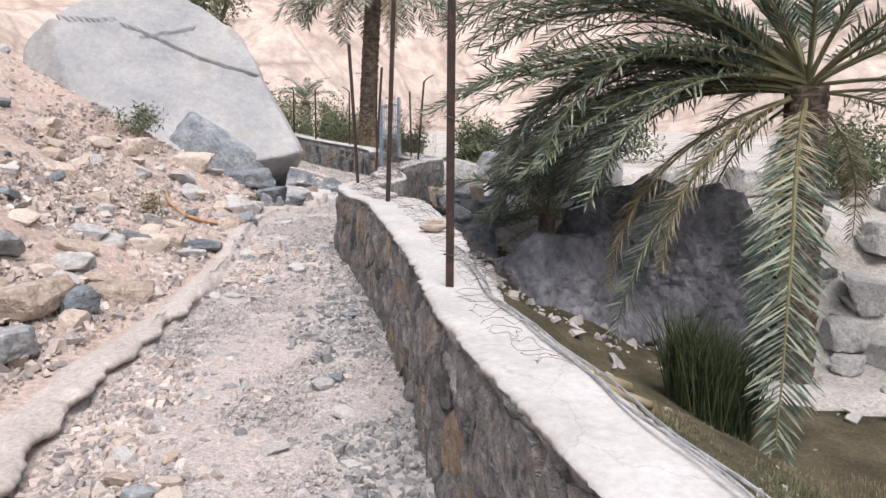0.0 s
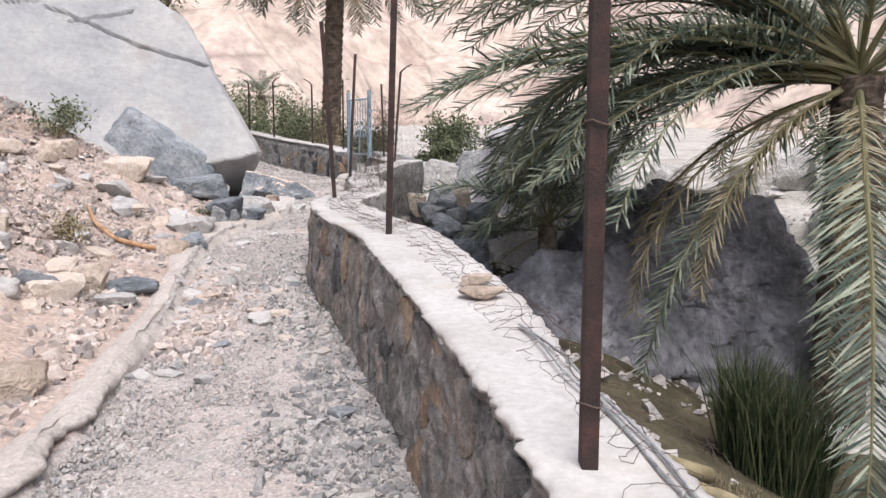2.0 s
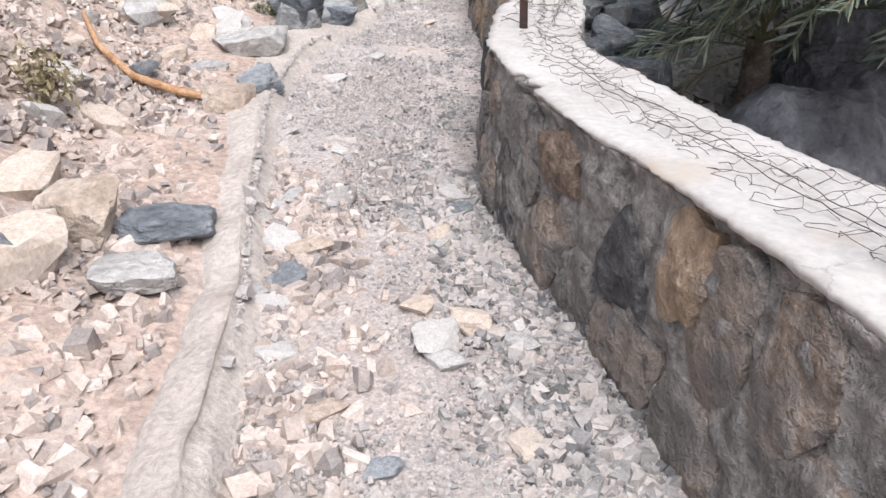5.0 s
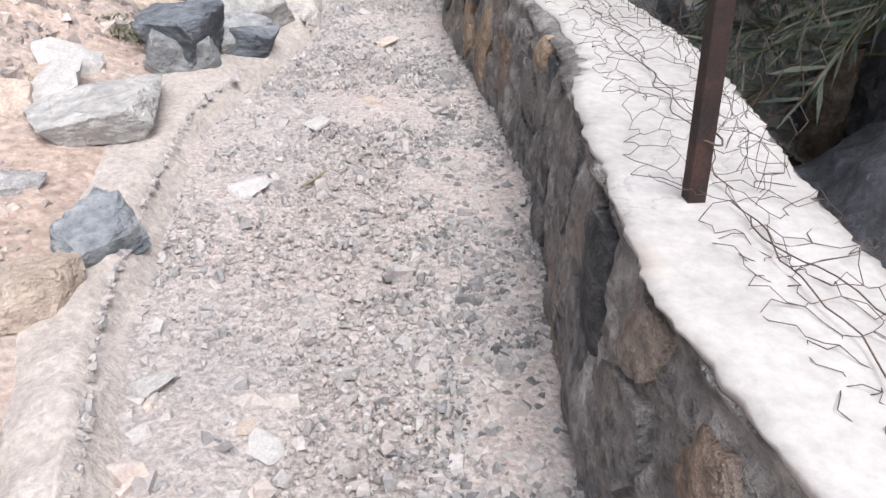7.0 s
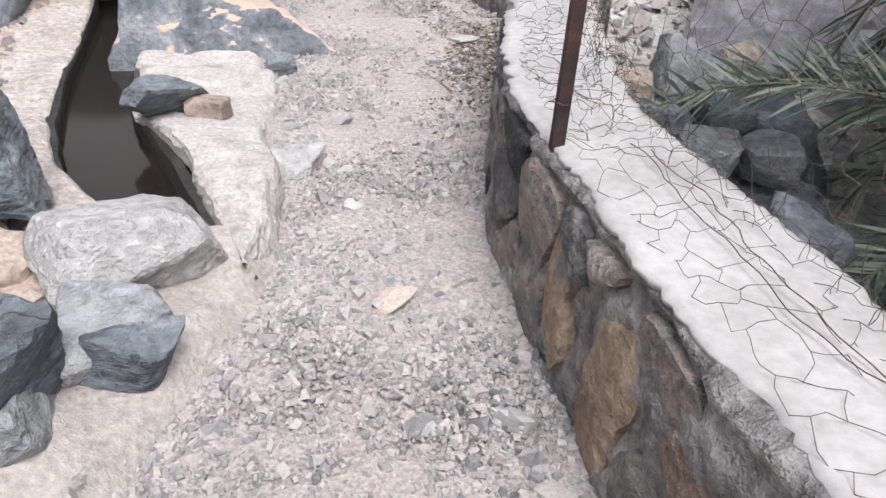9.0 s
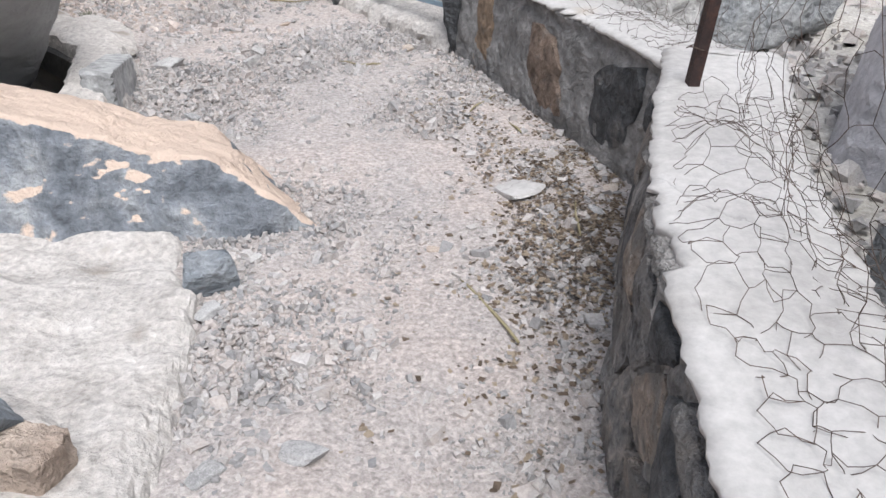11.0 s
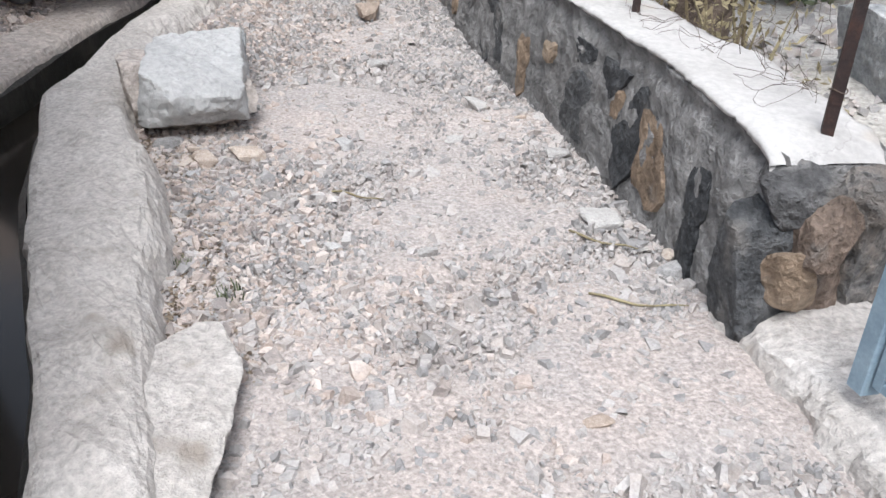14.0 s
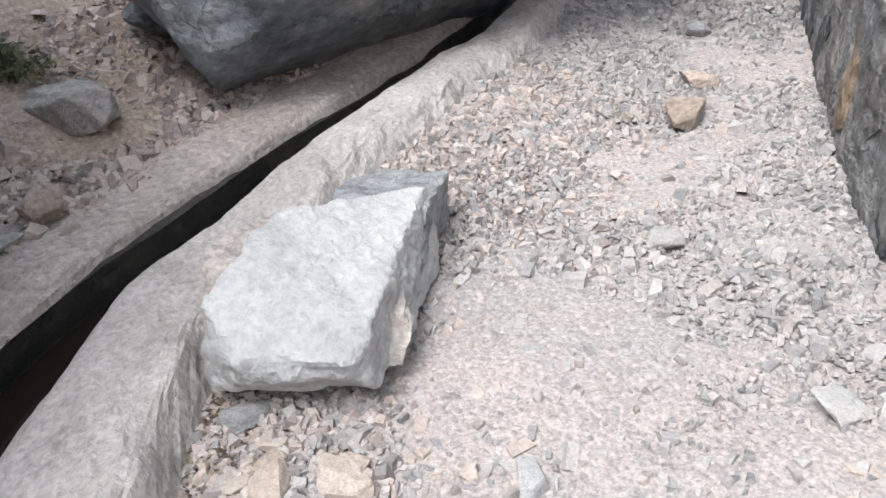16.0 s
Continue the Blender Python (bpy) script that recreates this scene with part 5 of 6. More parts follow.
POSTS = [(0.032, 3.53, 0.90, 1.75, (0.0, 0.0), 0), (-0.47, 6.46, 1.125, 1.75, (0.06, 0.0), 0), (-1.0, 9.07, 1.17, 1.62, (-0.1, 0.0), 0), (-1.08, 12.28, 1.255, 1.65, (0.1, 0.05), 0.0),
         (-0.5, 14.85, 1.42, 1.5, (0.12, 0.0), 0.12), (-0.72, 17.32, 1.49, 1.45, (-0.04, 0), 0.0), (-1.62, 18.72, 1.65, 1.5, (0.0, 0), 0.0), (-2.42, 19.95, 1.74, 1.4, (0, 0), -0.12), (-3.5, 21.2, 1.9, 1.4, (0, 0), 0.12), (-4.4, 22.8, 2.1, 1.3, (0, 0), -0.1)]
for x, y, z, tall, lean, bent in POSTS:
    angle_post(x, y, z - 0.01, tall, lean, bent)


def hex_net(name, y0, y1, height, place, label, seed, size=0.075, wire=0.001):
    """Hexagonal wire netting: place(s along 0..1, up 0..1) gives each knot's spot."""
    r = np.random.default_rng(seed)
    length = y1 - y0
    cols, rows = int(length / (size * 1.73)), max(2, int(height / (size * 1.5)))
    knots, edges = {}, set()

    def knot(a, b):
        key = (round(a, 3), round(b, 3))
        if key not in knots:
            knots[key] = len(knots)
        return knots[key]
    for j in range(rows):
        for i in range(cols):
            cx_ = (i + 0.5 * (j % 2)) * size * 1.732
            cz_ = j * size * 1.5
            c = [knot(cx_ + size * math.sin(k * math.pi / 3), cz_ + size * math.cos(k * math.pi / 3)) for k in range(6)]
            for k in range(6):
                edges.add(tuple(sorted((c[k], c[(k + 1) % 6]))))
    spots = np.array([place(min(max(a / length, 0), 1), b / height) for a, b in knots]) + r.normal(0, size * 0.14, (len(knots), 3))
    e = np.array(sorted(edges))
    p, q = spots[e[:, 0]], spots[e[:, 1]]
    d = q - p
    d /= np.linalg.norm(d, axis=1)[:, None] + 1e-9
    s1 = np.cross(d, [0.3, 0.2, 0.93])
    s1 /= np.linalg.norm(s1, axis=1)[:, None] + 1e-9
    s2 = np.cross(d, s1)
    verts = []
    for c in (p, (p + q) / 2 + r.normal(0, size * 0.13, p.shape), q):
        for k in range(3):
            verts.append(c + (s1 * math.cos(2.094 * k) + s2 * math.sin(2.094 * k)) * wire)
    V = np.stack(verts, 1)
    tri = []
    for g in (0, 3):
        for k in range(3):
            tri.append((g + k, g + (k + 1) % 3, g + 3 + (k + 1) % 3, g + 3 + k))
    F = (np.array(tri)[None] + (np.arange(len(e)) * 9)[:, None, None]).reshape(-1, 4)
    return tagged(quick(name, V.reshape(-1, 3), F, M_WIRE, False), label, "wire netting")


def fallen(y0, y1, o0, o1, seed, lift=0.05):
    ph = seed * 1.7

    def place(s, u):
        y = y0 + (y1 - y0) * s
        off = o0 + (o1 - o0) * (u + 0.14 * noise.noise(Vector((y * 1.9, u * 2.5, ph)))) + 0.03 * noise.noise(Vector((y * 4.5, u * 5, ph + 9)))
        y += 0.06 * noise.noise(Vector((y * 2.1, u * 3, ph + 30)))
        x, yy = wall_spot(y, off)
        up = 0.018 + lift * max(0.0, noise.noise(Vector((x * 4, y * 4, ph)))) * 1.6
        if off > 0.44:
            up -= (off - 0.44) * 1.2
        return (x, yy, float(rise(y) + h_wall(y)) + up)
    return place


def standing(y0, y1, off, out, tall, seed):
    def place(s, u):
        y = y0 + (y1 - y0) * s
        sag = math.sin(s * math.pi)
        o = off + out * u + 0.07 * u * sag + 0.05 * noise.noise(Vector((y * 2.2, u * 3, seed))) + 0.5 * sag * max(0, 0.22 - u)
        x, yy = wall_spot(y, o)
        return (x, yy, float(rise(y) + h_wall(y)) + 0.02 + tall * u * (1 - 0.12 * sag))
    return place


hex_net("wire_netting", 2.3, 3.5, 0.16, fallen(2.3, 3.5, 0.2, 0.36, 11, 0.04), "loose rusty hexagonal netting along the wall edge", 101, size=0.06)
hex_net("wire_netting", 3.5, 6.5, 0.26, fallen(3.5, 6.5, 0.25, 0.52, 1, 0.04), "collapsed rusty hexagonal netting on the wall edge", 91, size=0.055)
hex_net("wire_netting", 6.5, 9.1, 0.4, fallen(6.5, 9.1, 0.17, 0.54, 2, 0.05), "crumpled rusty hexagonal netting lying on the wall", 92, size=0.055)
hex_net("wire_netting", 9.05, 12.3, 0.42, fallen(9.05, 12.3, 0.13, 0.54, 3, 0.06), "sagging rusty hexagonal netting lying on the wall", 93, size=0.06)
hex_net("wire_netting", 9.05, 12.3, 1.1, standing(9.05, 12.3, 0.3, 0.12, 1.05, 4), "sagging hexagonal wire netting between fence posts", 94)
hex_net("wire_netting", 12.3, 14.85, 1.3, standing(12.3, 14.85, 0.22, 0.1, 1.3, 5), "hexagonal wire netting between fence posts", 95)
hex_net("wire_netting", 14.95, 17.3, 1.2, standing(15.35, 17.3, 0.26, 0.05, 1.2, 6), "hexagonal wire netting above the low wall", 96)
hex_net("wire_netting", 12.3, 14.9, 0.44, fallen(12.3, 14.9, 0.1, 0.5, 9, 0.08), "rusty hexagonal netting draped over the wall top", 99, size=0.047)
hex_net("wire_netting", 15.4, 17.2, 0.4, fallen(15.4, 17.2, 0.08, 0.5, 10, 0.08), "rusty hexagonal netting draped over the low wall", 100, size=0.047)
hex_net("wire_netting", 18.8, 21.2, 0.3, fallen(18.8, 21.2, 0.2, 0.5, 7, 0.12), "tangle of rusty netting on the wall top", 97)
hex_net("wire_netting", 18.8, 21.2, 1.2, standing(18.8, 21.2, 0.3, 0.06, 1.2, 8), "hexagonal wire netting along the far wall", 98)
for ya, yb, o, ph in [(3.6, 6.4, 0.33, 0.4), (6.5, 9.0, 0.3, 2.0), (6.6, 9.05, 0.24, 3.1), (9.1, 12.25, 0.24, 4.0), (9.2, 12.2, 0.28, 5.2)]:
    bm = bmesh.new()
    tube(bm, [(*wall_spot(y, o + 0.09 * noise.noise(Vector((y * 2.3, ph, 0))) + 0.035 * noise.noise(Vector((y * 8, ph, 0)))), float(rise(y) + h_wall(y)) + 0.024 + 0.03 * abs(noise.noise(Vector((y * 5, ph, 3))))) for y in np.arange(ya, yb, 0.04)], 0.0016, 5)
    tagged(part("wire_strand", bm, M_WIRE, None), "rusty twisted edge wire lying along the wall top", "wire", "loose fence wires")
bm = bmesh.new()
for k, (o, ph) in enumerate([(0.27, 0), (0.29, 1.3)]):
    tube(bm, [(*wall_spot(y, o + 0.014 * math.sin(y * 3 + ph) + 0.01 * math.sin(y * 9 + ph)), float(rise(y) + h_wall(y)) + 0.03 + 0.006 * math.sin(y * 5 + ph)) for y in np.arange(0.2, 4.6, 0.12)], 0.005, 5)
cab = part("wire_cable", bm, M_ROCK_GREY, None)
tagged(cab, "grey strands of fence wire along the wall edge", "wire")

# ---- gate ----
gate = new("gate")
g0, g1 = Vector((-1.03, 17.38, 0)), Vector((-1.47, 18.06, 0))
gdir = (g1 - g0).normalized()
glen = (g1 - g0).length - 0.08
gate.matrix_world = pose(g0.x, g0.y, 1.2, 0, 0, math.degrees(math.atan2(gdir.y, gdir.x)))
tagged(gate, "blue-grey painted steel gate with bars and mesh", "gate")


def bar(name, parent, x0, z0, x1, z1, w, d, y=0.0, material=None):
    bm = bmesh.new()
    bmesh.ops.create_cube(bm, size=1)
    lx, lz = abs(x1 - x0), abs(z1 - z0)
    bmesh.ops.scale(bm, vec=(max(lx, w), d, max(lz, w)), verts=bm.verts)
    bmesh.ops.translate(bm, vec=((x0 + x1) / 2, y, (z0 + z1) / 2), verts=bm.verts)
    bmesh.ops.bevel(bm, geom=bm.edges[:], offset=0.004, segments=1, affect="EDGES")
    return part(name, bm, material or M_GATE, parent)


for zz in (0.015, 0.36, 0.72, 1.45):
    bar("rail", gate, 0.0, zz, glen, zz, 0.03, 0.03)
for xx in (0.0, glen):
    bar("stile", gate, xx, 0, xx, 1.46, 0.035, 0.035)
bar("mullion", gate, glen * 0.5, 0.03, glen * 0.5, 0.72, 0.025, 0.02)
for k in range(1, 7):
    bar("upright", gate, glen * k / 7, 0.72, glen * k / 7, 1.45, 0.018, 0.018)
bm = bmesh.new()
for k in range(1, 18):
    tube(bm, [(glen * k / 18, 0.014, 0.02), (glen * k / 18, 0.014, 0.72)], 0.0012, 4)
for k in range(1, 16):
    tube(bm, [(0, 0.016, 0.72 * k / 16), (glen, 0.016, 0.72 * k / 16)], 0.0012, 4)
part("mesh_panel", bm, M_ROCK_GREY, gate, "fine square wire mesh")
for xx, nm in ((-0.05, "gate_post"), (glen + 0.055, "gate_post")):
    gp = new(nm)
    gp.matrix_world = gate.matrix_world @ Matrix.Translation((xx, 0, -0.04))
    tagged(gp, "blue-grey square steel gate post set in the sill", "gate post", "gate posts")
    steel = bar("post", gp, 0, 0, 0, 1.65, 0.06, 0.06)
    for zz in (0.35, 1.2):
        bar("hinge", steel, 0, zz, 0, zz + 0.08, 0.07, 0.03, -0.03)
# sill under the gate
sv = []
for s in np.linspace(-0.02, 1.04, 70):
    b = Vector((-1.0, 17.33, 0)).lerp(Vector((-1.76, 18.5, 0)), s)
    nrm = Vector((0.84, 0.54, 0))
    for o, hh in ((-0.09, -0.1), (-0.085, 0.0), (-0.07, 0.05), (-0.05, 0.085), (-0.02, 0.105), (0.02, 0.118), (0.06, 0.125), (0.11, 0.13), (0.16, 0.13), (0.23, 0.13), (0.3, 0.13), (0.38, 0.12), (0.42, 0.1), (0.46, -0.1)):
        q = b + nrm * (o + rugged(b.x, b.y, hh * 2, 0.035, 0.03, 0.012))
        sv.append((q.x, q.y, float(rise(b.y)) + hh + rugged(q.x, q.y, 3.0, 0.02, 0.018, 0.008)))
tagged(quick("gate_sill", sv, grid_faces(70, 14)[:, ::-1], M_PLASTER, False), "broken pale cement sill below the gate", "sill", kind="structure")


# ---- plants ----
def leaf_stuff(name, cols, rough=0.55, tr=0.3):
    m = surface(name, cols, 6.0, rough, 0.05, 60, 0.2, vary=0.3, island=True, spec=0.3)
    n, l = m.node_tree.nodes, m.node_tree.links
    out = next(q for q in n if q.type == "OUTPUT_MATERIAL")
    body = next(q for q in n if q.type == "BSDF_PRINCIPLED")
    thin = n.new("ShaderNodeBsdfTranslucent")
    l.new(body.inputs["Base Color"].links[0].from_socket, thin.inputs["Color"])
    mix = n.new("ShaderNodeMixShader")
    mix.inputs[0].default_value = tr
    l.new(body.outputs[0], mix.inputs[1])
    l.new(thin.outputs[0], mix.inputs[2])
    l.new(mix.outputs[0], out.inputs["Surface"])
    return m


M_FROND = leaf_stuff("palm_leaf", [(0.066, 0.092, 0.072), (0.132, 0.172, 0.132), (0.34, 0.375, 0.285)])
M_FROND_DRY = leaf_stuff("dry_palm_leaf", [(0.2, 0.16, 0.09), (0.36, 0.31, 0.2), (0.5, 0.45, 0.33)])
M_RIB = surface("palm_rib", [(0.1, 0.1, 0.05), (0.2, 0.18, 0.1)], 5, 0.6, 0.1, 60, 0.2)
M_TRUNK = surface("palm_trunk", [(0.06, 0.045, 0.035), (0.14, 0.11, 0.085), (0.24, 0.2, 0.16)], 6, 0.95, 0.6, 40, 0.35, vary=0.15, island=True)
M_SHRUB = leaf_stuff("shrub_leaf", [(0.055, 0.075, 0.042), (0.12, 0.145, 0.078), (0.23, 0.25, 0.155)])
M_DRYTWIG = surface("dry_twig", [(0.15, 0.12, 0.07), (0.32, 0.28, 0.17)], 6, 0.9, 0.1, 60, 0.2, vary=0.25, island=True)
M_REED = leaf_stuff("reed_blade", [(0.022, 0.034, 0.016), (0.045, 0.065, 0.03), (0.11, 0.12, 0.065)])
FRONDS = {}


def frond_mesh(kind, seed, length, start, bend, dry=False, pairs=58, leaflet=1.0):
    """A feather leaf that rises from the origin along +x at the start angle and bends down."""
    r = np.random.default_rng(seed)
    segs = 16
    pts, a = [np.zeros(3)], radians(start)
    for i in range(segs):
        step = length / segs
        pts.append(pts[-1] + np.array([math.cos(a) * step, 0.02 * step * r.normal(), math.sin(a) * step]))
        a -= radians(bend) / segs * (0.5 + 1.0 * i / segs)
    pts = np.array(pts)
    bm = bmesh.new()
    tube(bm, pts, [0.018 * (length / 2.6) * (1 - 0.85 * i / segs) + 0.002 for i in range(segs + 1)], 5)
    rib_me = bpy.data.meshes.new("frond")
    bm.to_mesh(rib_me)
    bm.free()
    rib_me.materials.append(M_RIB)
    bm = bmesh.new()
    for i in range(pairs):
        t = 0.16 + 0.84 * (i + 0.5) / pairs
        p = np.array([np.interp(t * segs, np.arange(segs + 1), pts[:, k]) for k in range(3)])
        j = min(int(t * segs), segs - 1)
        d = pts[j + 1] - pts[j]
        d /= np.linalg.norm(d)
        up = np.array([-d[2], 0, d[0]])
        ll = 0.4 * leaflet * (length / 2.4) * (0.45 + 0.75 * math.sin(math.pi * min(1, t * 0.9 + 0.08))) * r.uniform(0.8, 1.15)
        for side in (-1, 1):
            lean = radians(r.normal(42 + 12 * t, 7))
            rise_ = radians(r.normal(24 if i % 2 else 4, 10))
            w = d * math.cos(lean) + np.array([0, side, 0]) * math.sin(lean) * math.cos(rise_) + up * math.sin(lean) * math.sin(rise_)
            sagv = np.array([0, 0, -1.0]) * ll * r.uniform(0.04, 0.22) * (2.4 if dry else 1)
            wid = np.cross(w, up + 0.3 * r.normal(size=3))
            wid = wid / (np.linalg.norm(wid) + 1e-6) * 0.0115 * leaflet * (length / 2.4)
            v = [bm.verts.new(p - wid * 0.5), bm.verts.new(p + wid * 0.5), bm.verts.new(p + w * ll * 0.55 + sagv * 0.35 + wid), bm.verts.new(p + w * ll * 0.55 + sagv * 0.35 - wid), bm.verts.new(p + w * ll + sagv)]
            bm.faces.new((v[0], v[1], v[2], v[3]))
            bm.faces.new((v[3], v[2], v[4]))
    me = bpy.data.meshes.new("leaflets")
    bm.to_mesh(me)
    bm.free()
    me.materials.append(M_FROND_DRY if dry else M_FROND)
    FRONDS[kind] = (rib_me, me)


def add_frond(kind, parent):
    ob = new("frond", FRONDS[kind][0])
    ob.parent = parent
    new("leaf_blade", FRONDS[kind][1]).parent = ob
    return ob


for k in range(4):
    frond_mesh(("up", k), 500 + k, 2.6, 66, 75)
    frond_mesh(("mid", k), 510 + k, 2.9, 38, 82)
    frond_mesh(("low", k), 520 + k, 2.6, 8, 85)
    frond_mesh(("dry", k), 530 + k, 2.0, -15, 80, True)
    frond_mesh(("hang", k), 540 + k, 2.5, -28, 58)
    frond_mesh(("arch", k), 550 + k, 2.8, 22, 105)
    frond_mesh(("big_up", k), 560 + k, 4.6, 66, 75, False, 92, 0.6)
    frond_mesh(("big_mid", k), 570 + k, 5.1, 38, 82, False, 100, 0.6)
    frond_mesh(("big_low", k), 580 + k, 4.7, 8, 85, False, 92, 0.6)
    frond_mesh(("big_dry", k), 590 + k, 3.6, -15, 80, True, 76, 0.6)
    frond_mesh(("big_hang", k), 600 + k, 4.6, -28, 58, False, 90, 0.6)
    frond_mesh(("big_long", k), 620 + k, 5.5, 16, 52, False, 104, 0.62)
    frond_mesh(("big_sweep", k), 640 + k, 5.2, 6, 60, False, 112, 0.46)
    frond_mesh(("big_arch", k), 610 + k, 5.0, 22, 105, False, 98, 0.6)


def palm(x, y, z, tall, radius, n_fronds, seed, label, scale=1.0, dirs=None, lean=(0, 0), name="date_palm", size=""):
    """A date palm: scaly trunk, and feather leaves one by one."""
    r = np.random.default_rng(seed)
    base = new(name)
    base.location = (x, y, z)
    tagged(base, label, "palm tree")
    nr, na = max(10, int(tall / 0.035)), 28
    V = []
    for i in range(nr):
        h = tall * i / (nr - 1)
        for k in range(na):
            q = 6.28319 * k / na
            cell = (h / (0.82 * radius) + (0.5 if int(k / na * 9) % 2 else 0)) % 1.0
            w = abs((k / na * 9) % 1.0 - 0.5)
            rad = radius * (1.04 - 0.12 * h / tall) * (1 + 0.16 * cell * (1 - 0.9 * w) + r.uniform(-0.03, 0.03))
            V.append((lean[0] * (h / tall) ** 1.4 + rad * math.cos(q), lean[1] * (h / tall) ** 1.4 + rad * math.sin(q), h - 0.15 * (i == 0)))
    idx = np.arange(nr * na).reshape(nr, na)
    F = np.stack([idx[:-1], np.roll(idx[:-1], -1, 1), np.roll(idx[1:], -1, 1), idx[1:]], -1).reshape(-1, 4)
    tr = quick("trunk", V, F, M_TRUNK, False)
    under(tr, base)
    for i in range(n_fronds):
        lvl = i / n_fronds
        kind = "up" if lvl < 0.25 else "mid" if lvl < 0.65 else "low" if lvl < 0.9 else "dry"
        ob = add_frond((size + kind, int(r.integers(4))), base)
        az = (i * 137.5 + r.uniform(-14, 14)) % 360
        if dirs and kind in ("low", "mid") and 205 < az < 285:
            az -= 110
        s = scale * r.uniform(0.85, 1.12)
        ob.matrix_basis = pose(lean[0], lean[1], tall + 0.1 - 0.25 * lvl, r.uniform(-14, 14), r.uniform(-8, 8), az) @ Matrix.Diagonal((s, s, s, 1))
        if kind == "dry":
            tagged(ob, "dry straw-coloured hanging frond")
    for az, kind, s, zz in dirs or ():
        ob = add_frond(kind, base)
        ob.matrix_basis = pose(lean[0], lean[1], tall + zz, 0, 0, az) @ Matrix.Diagonal((s, s, s, 1))
    return base


palm(5.1, 10.95, float(ground_z(5.1, 10.95)), 2.5 - float(ground_z(5.1, 10.95)), 0.29, 30, 1, "date palm with scaly trunk and drooping grey-green fronds", 0.92,
     [(172, ("big_arch", 0), 1.0, 0.0), (160, ("big_mid", 1), 1.1, 0.05), (150, ("big_arch", 1), 1.1, 0.0), (138, ("big_arch", 2), 1.15, 0.1), (128, ("big_mid", 3), 1.2, 0.1), (155, ("big_dry", 2), 1.1, -0.1), (130, ("big_low", 1), 1.2, 0.0), (118, ("big_low", 2), 1.2, 0.0), (142, ("big_arch", 1), 1.25, 0.0), (134, ("big_low", 0), 1.3, 0.1), (147, ("big_low", 3), 1.25, 0.05), (166, ("big_low", 2), 1.05, 0.0), (112, ("big_arch", 3), 1.2, 0.1), (150, ("big_up", 1), 1.2, 0.0), (125, ("big_up", 2), 1.3, 0.0),
      (244, ("big_hang", 0), 1.2, -0.05), (236, ("big_hang", 2), 0.85, -0.1), (60, ("big_up", 0), 1.0, 0.0), (100, ("big_up", 3), 1.1, 0.0), (300, ("big_up", 1), 0.95, 0.0), (200, ("big_up", 2), 0.9, 0.0), (122, ("big_arch", 0), 1.25, 0.05), (133, ("big_arch", 3), 1.2, 0.0), (144, ("big_mid", 2), 1.15, 0.0), (196, ("big_hang", 1), 1.0, 0.0), (290, ("big_mid", 2), 1.0, 0.0), (20, ("big_mid", 0), 1.0, 0.0), (340, ("big_low", 2), 1.0, 0.0),
      (168, ("big_mid", 0), 0.95, 0.0), (176, ("big_arch", 2), 1.02, 0.05), (182, ("big_low", 0), 1.0, 0.05), (187, ("big_arch", 3), 1.05, 0.0), (193, ("big_mid", 2), 0.92, 0.0), (199, ("big_arch", 1), 0.98, 0.1), (206, ("big_low", 3), 0.95, 0.05), (179, ("big_mid", 1), 1.0, 0.1), (164, ("big_low", 1), 1.1, 0.1), (172, ("big_low", 3), 1.12, 0.0), (190, ("big_low", 2), 0.9, -0.1), (185, ("big_dry", 1), 1.15, -0.1), (157, ("big_arch", 0), 1.1, 0.0), (202, ("big_dry", 3), 1.0, -0.1),
      (183, ("big_long", 0), 0.95, 0.0), (188, ("big_long", 1), 0.92, -0.15), (193, ("big_long", 2), 0.96, 0.05), (198, ("big_long", 3), 0.88, -0.05), (178, ("big_long", 2), 1.0, -0.1), (171, ("big_long", 1), 1.02, 0.0), (147, ("big_mid", 0), 1.15, 0.2), (157, ("big_mid", 3), 1.15, 0.25), (166, ("big_mid", 2), 1.12, 0.2), (175, ("big_mid", 0), 1.1, 0.25), (162, ("big_up", 3), 1.1, 0.1),
      (185, ("big_sweep", 0), 0.9, 0.0), (190, ("big_sweep", 1), 0.93, 0.05), (195, ("big_sweep", 2), 0.9, -0.05), (200, ("big_sweep", 3), 0.88, 0.05), (180, ("big_sweep", 2), 0.92, 0.1)], lean=(0.0, 0), size="big_")
palm(1.75, 12.9, float(ground_z(1.75, 12.9)), 0.9, 0.14, 18, 3, "young date palm with yellowing frond tips", 0.72, [(185, ("low", 2), 0.75, 0.1), (200, ("low", 3), 0.72, 0.05)])
palm(-2.25, 22.6, float(ground_z(-2.25, 22.6)), 5.5, 0.235, 34, 4, "tall date palm with a bare scaly trunk", 1.15, [(az, ("low", az % 4), 1.15, -0.1) for az in range(5, 360, 24)], lean=(0.25, 0.0))
palm(-7.3, 41.0, float(ground_z(-7.3, 41.0)), 2.0, 0.25, 24, 6, "date palm far behind the wall", 0.7)


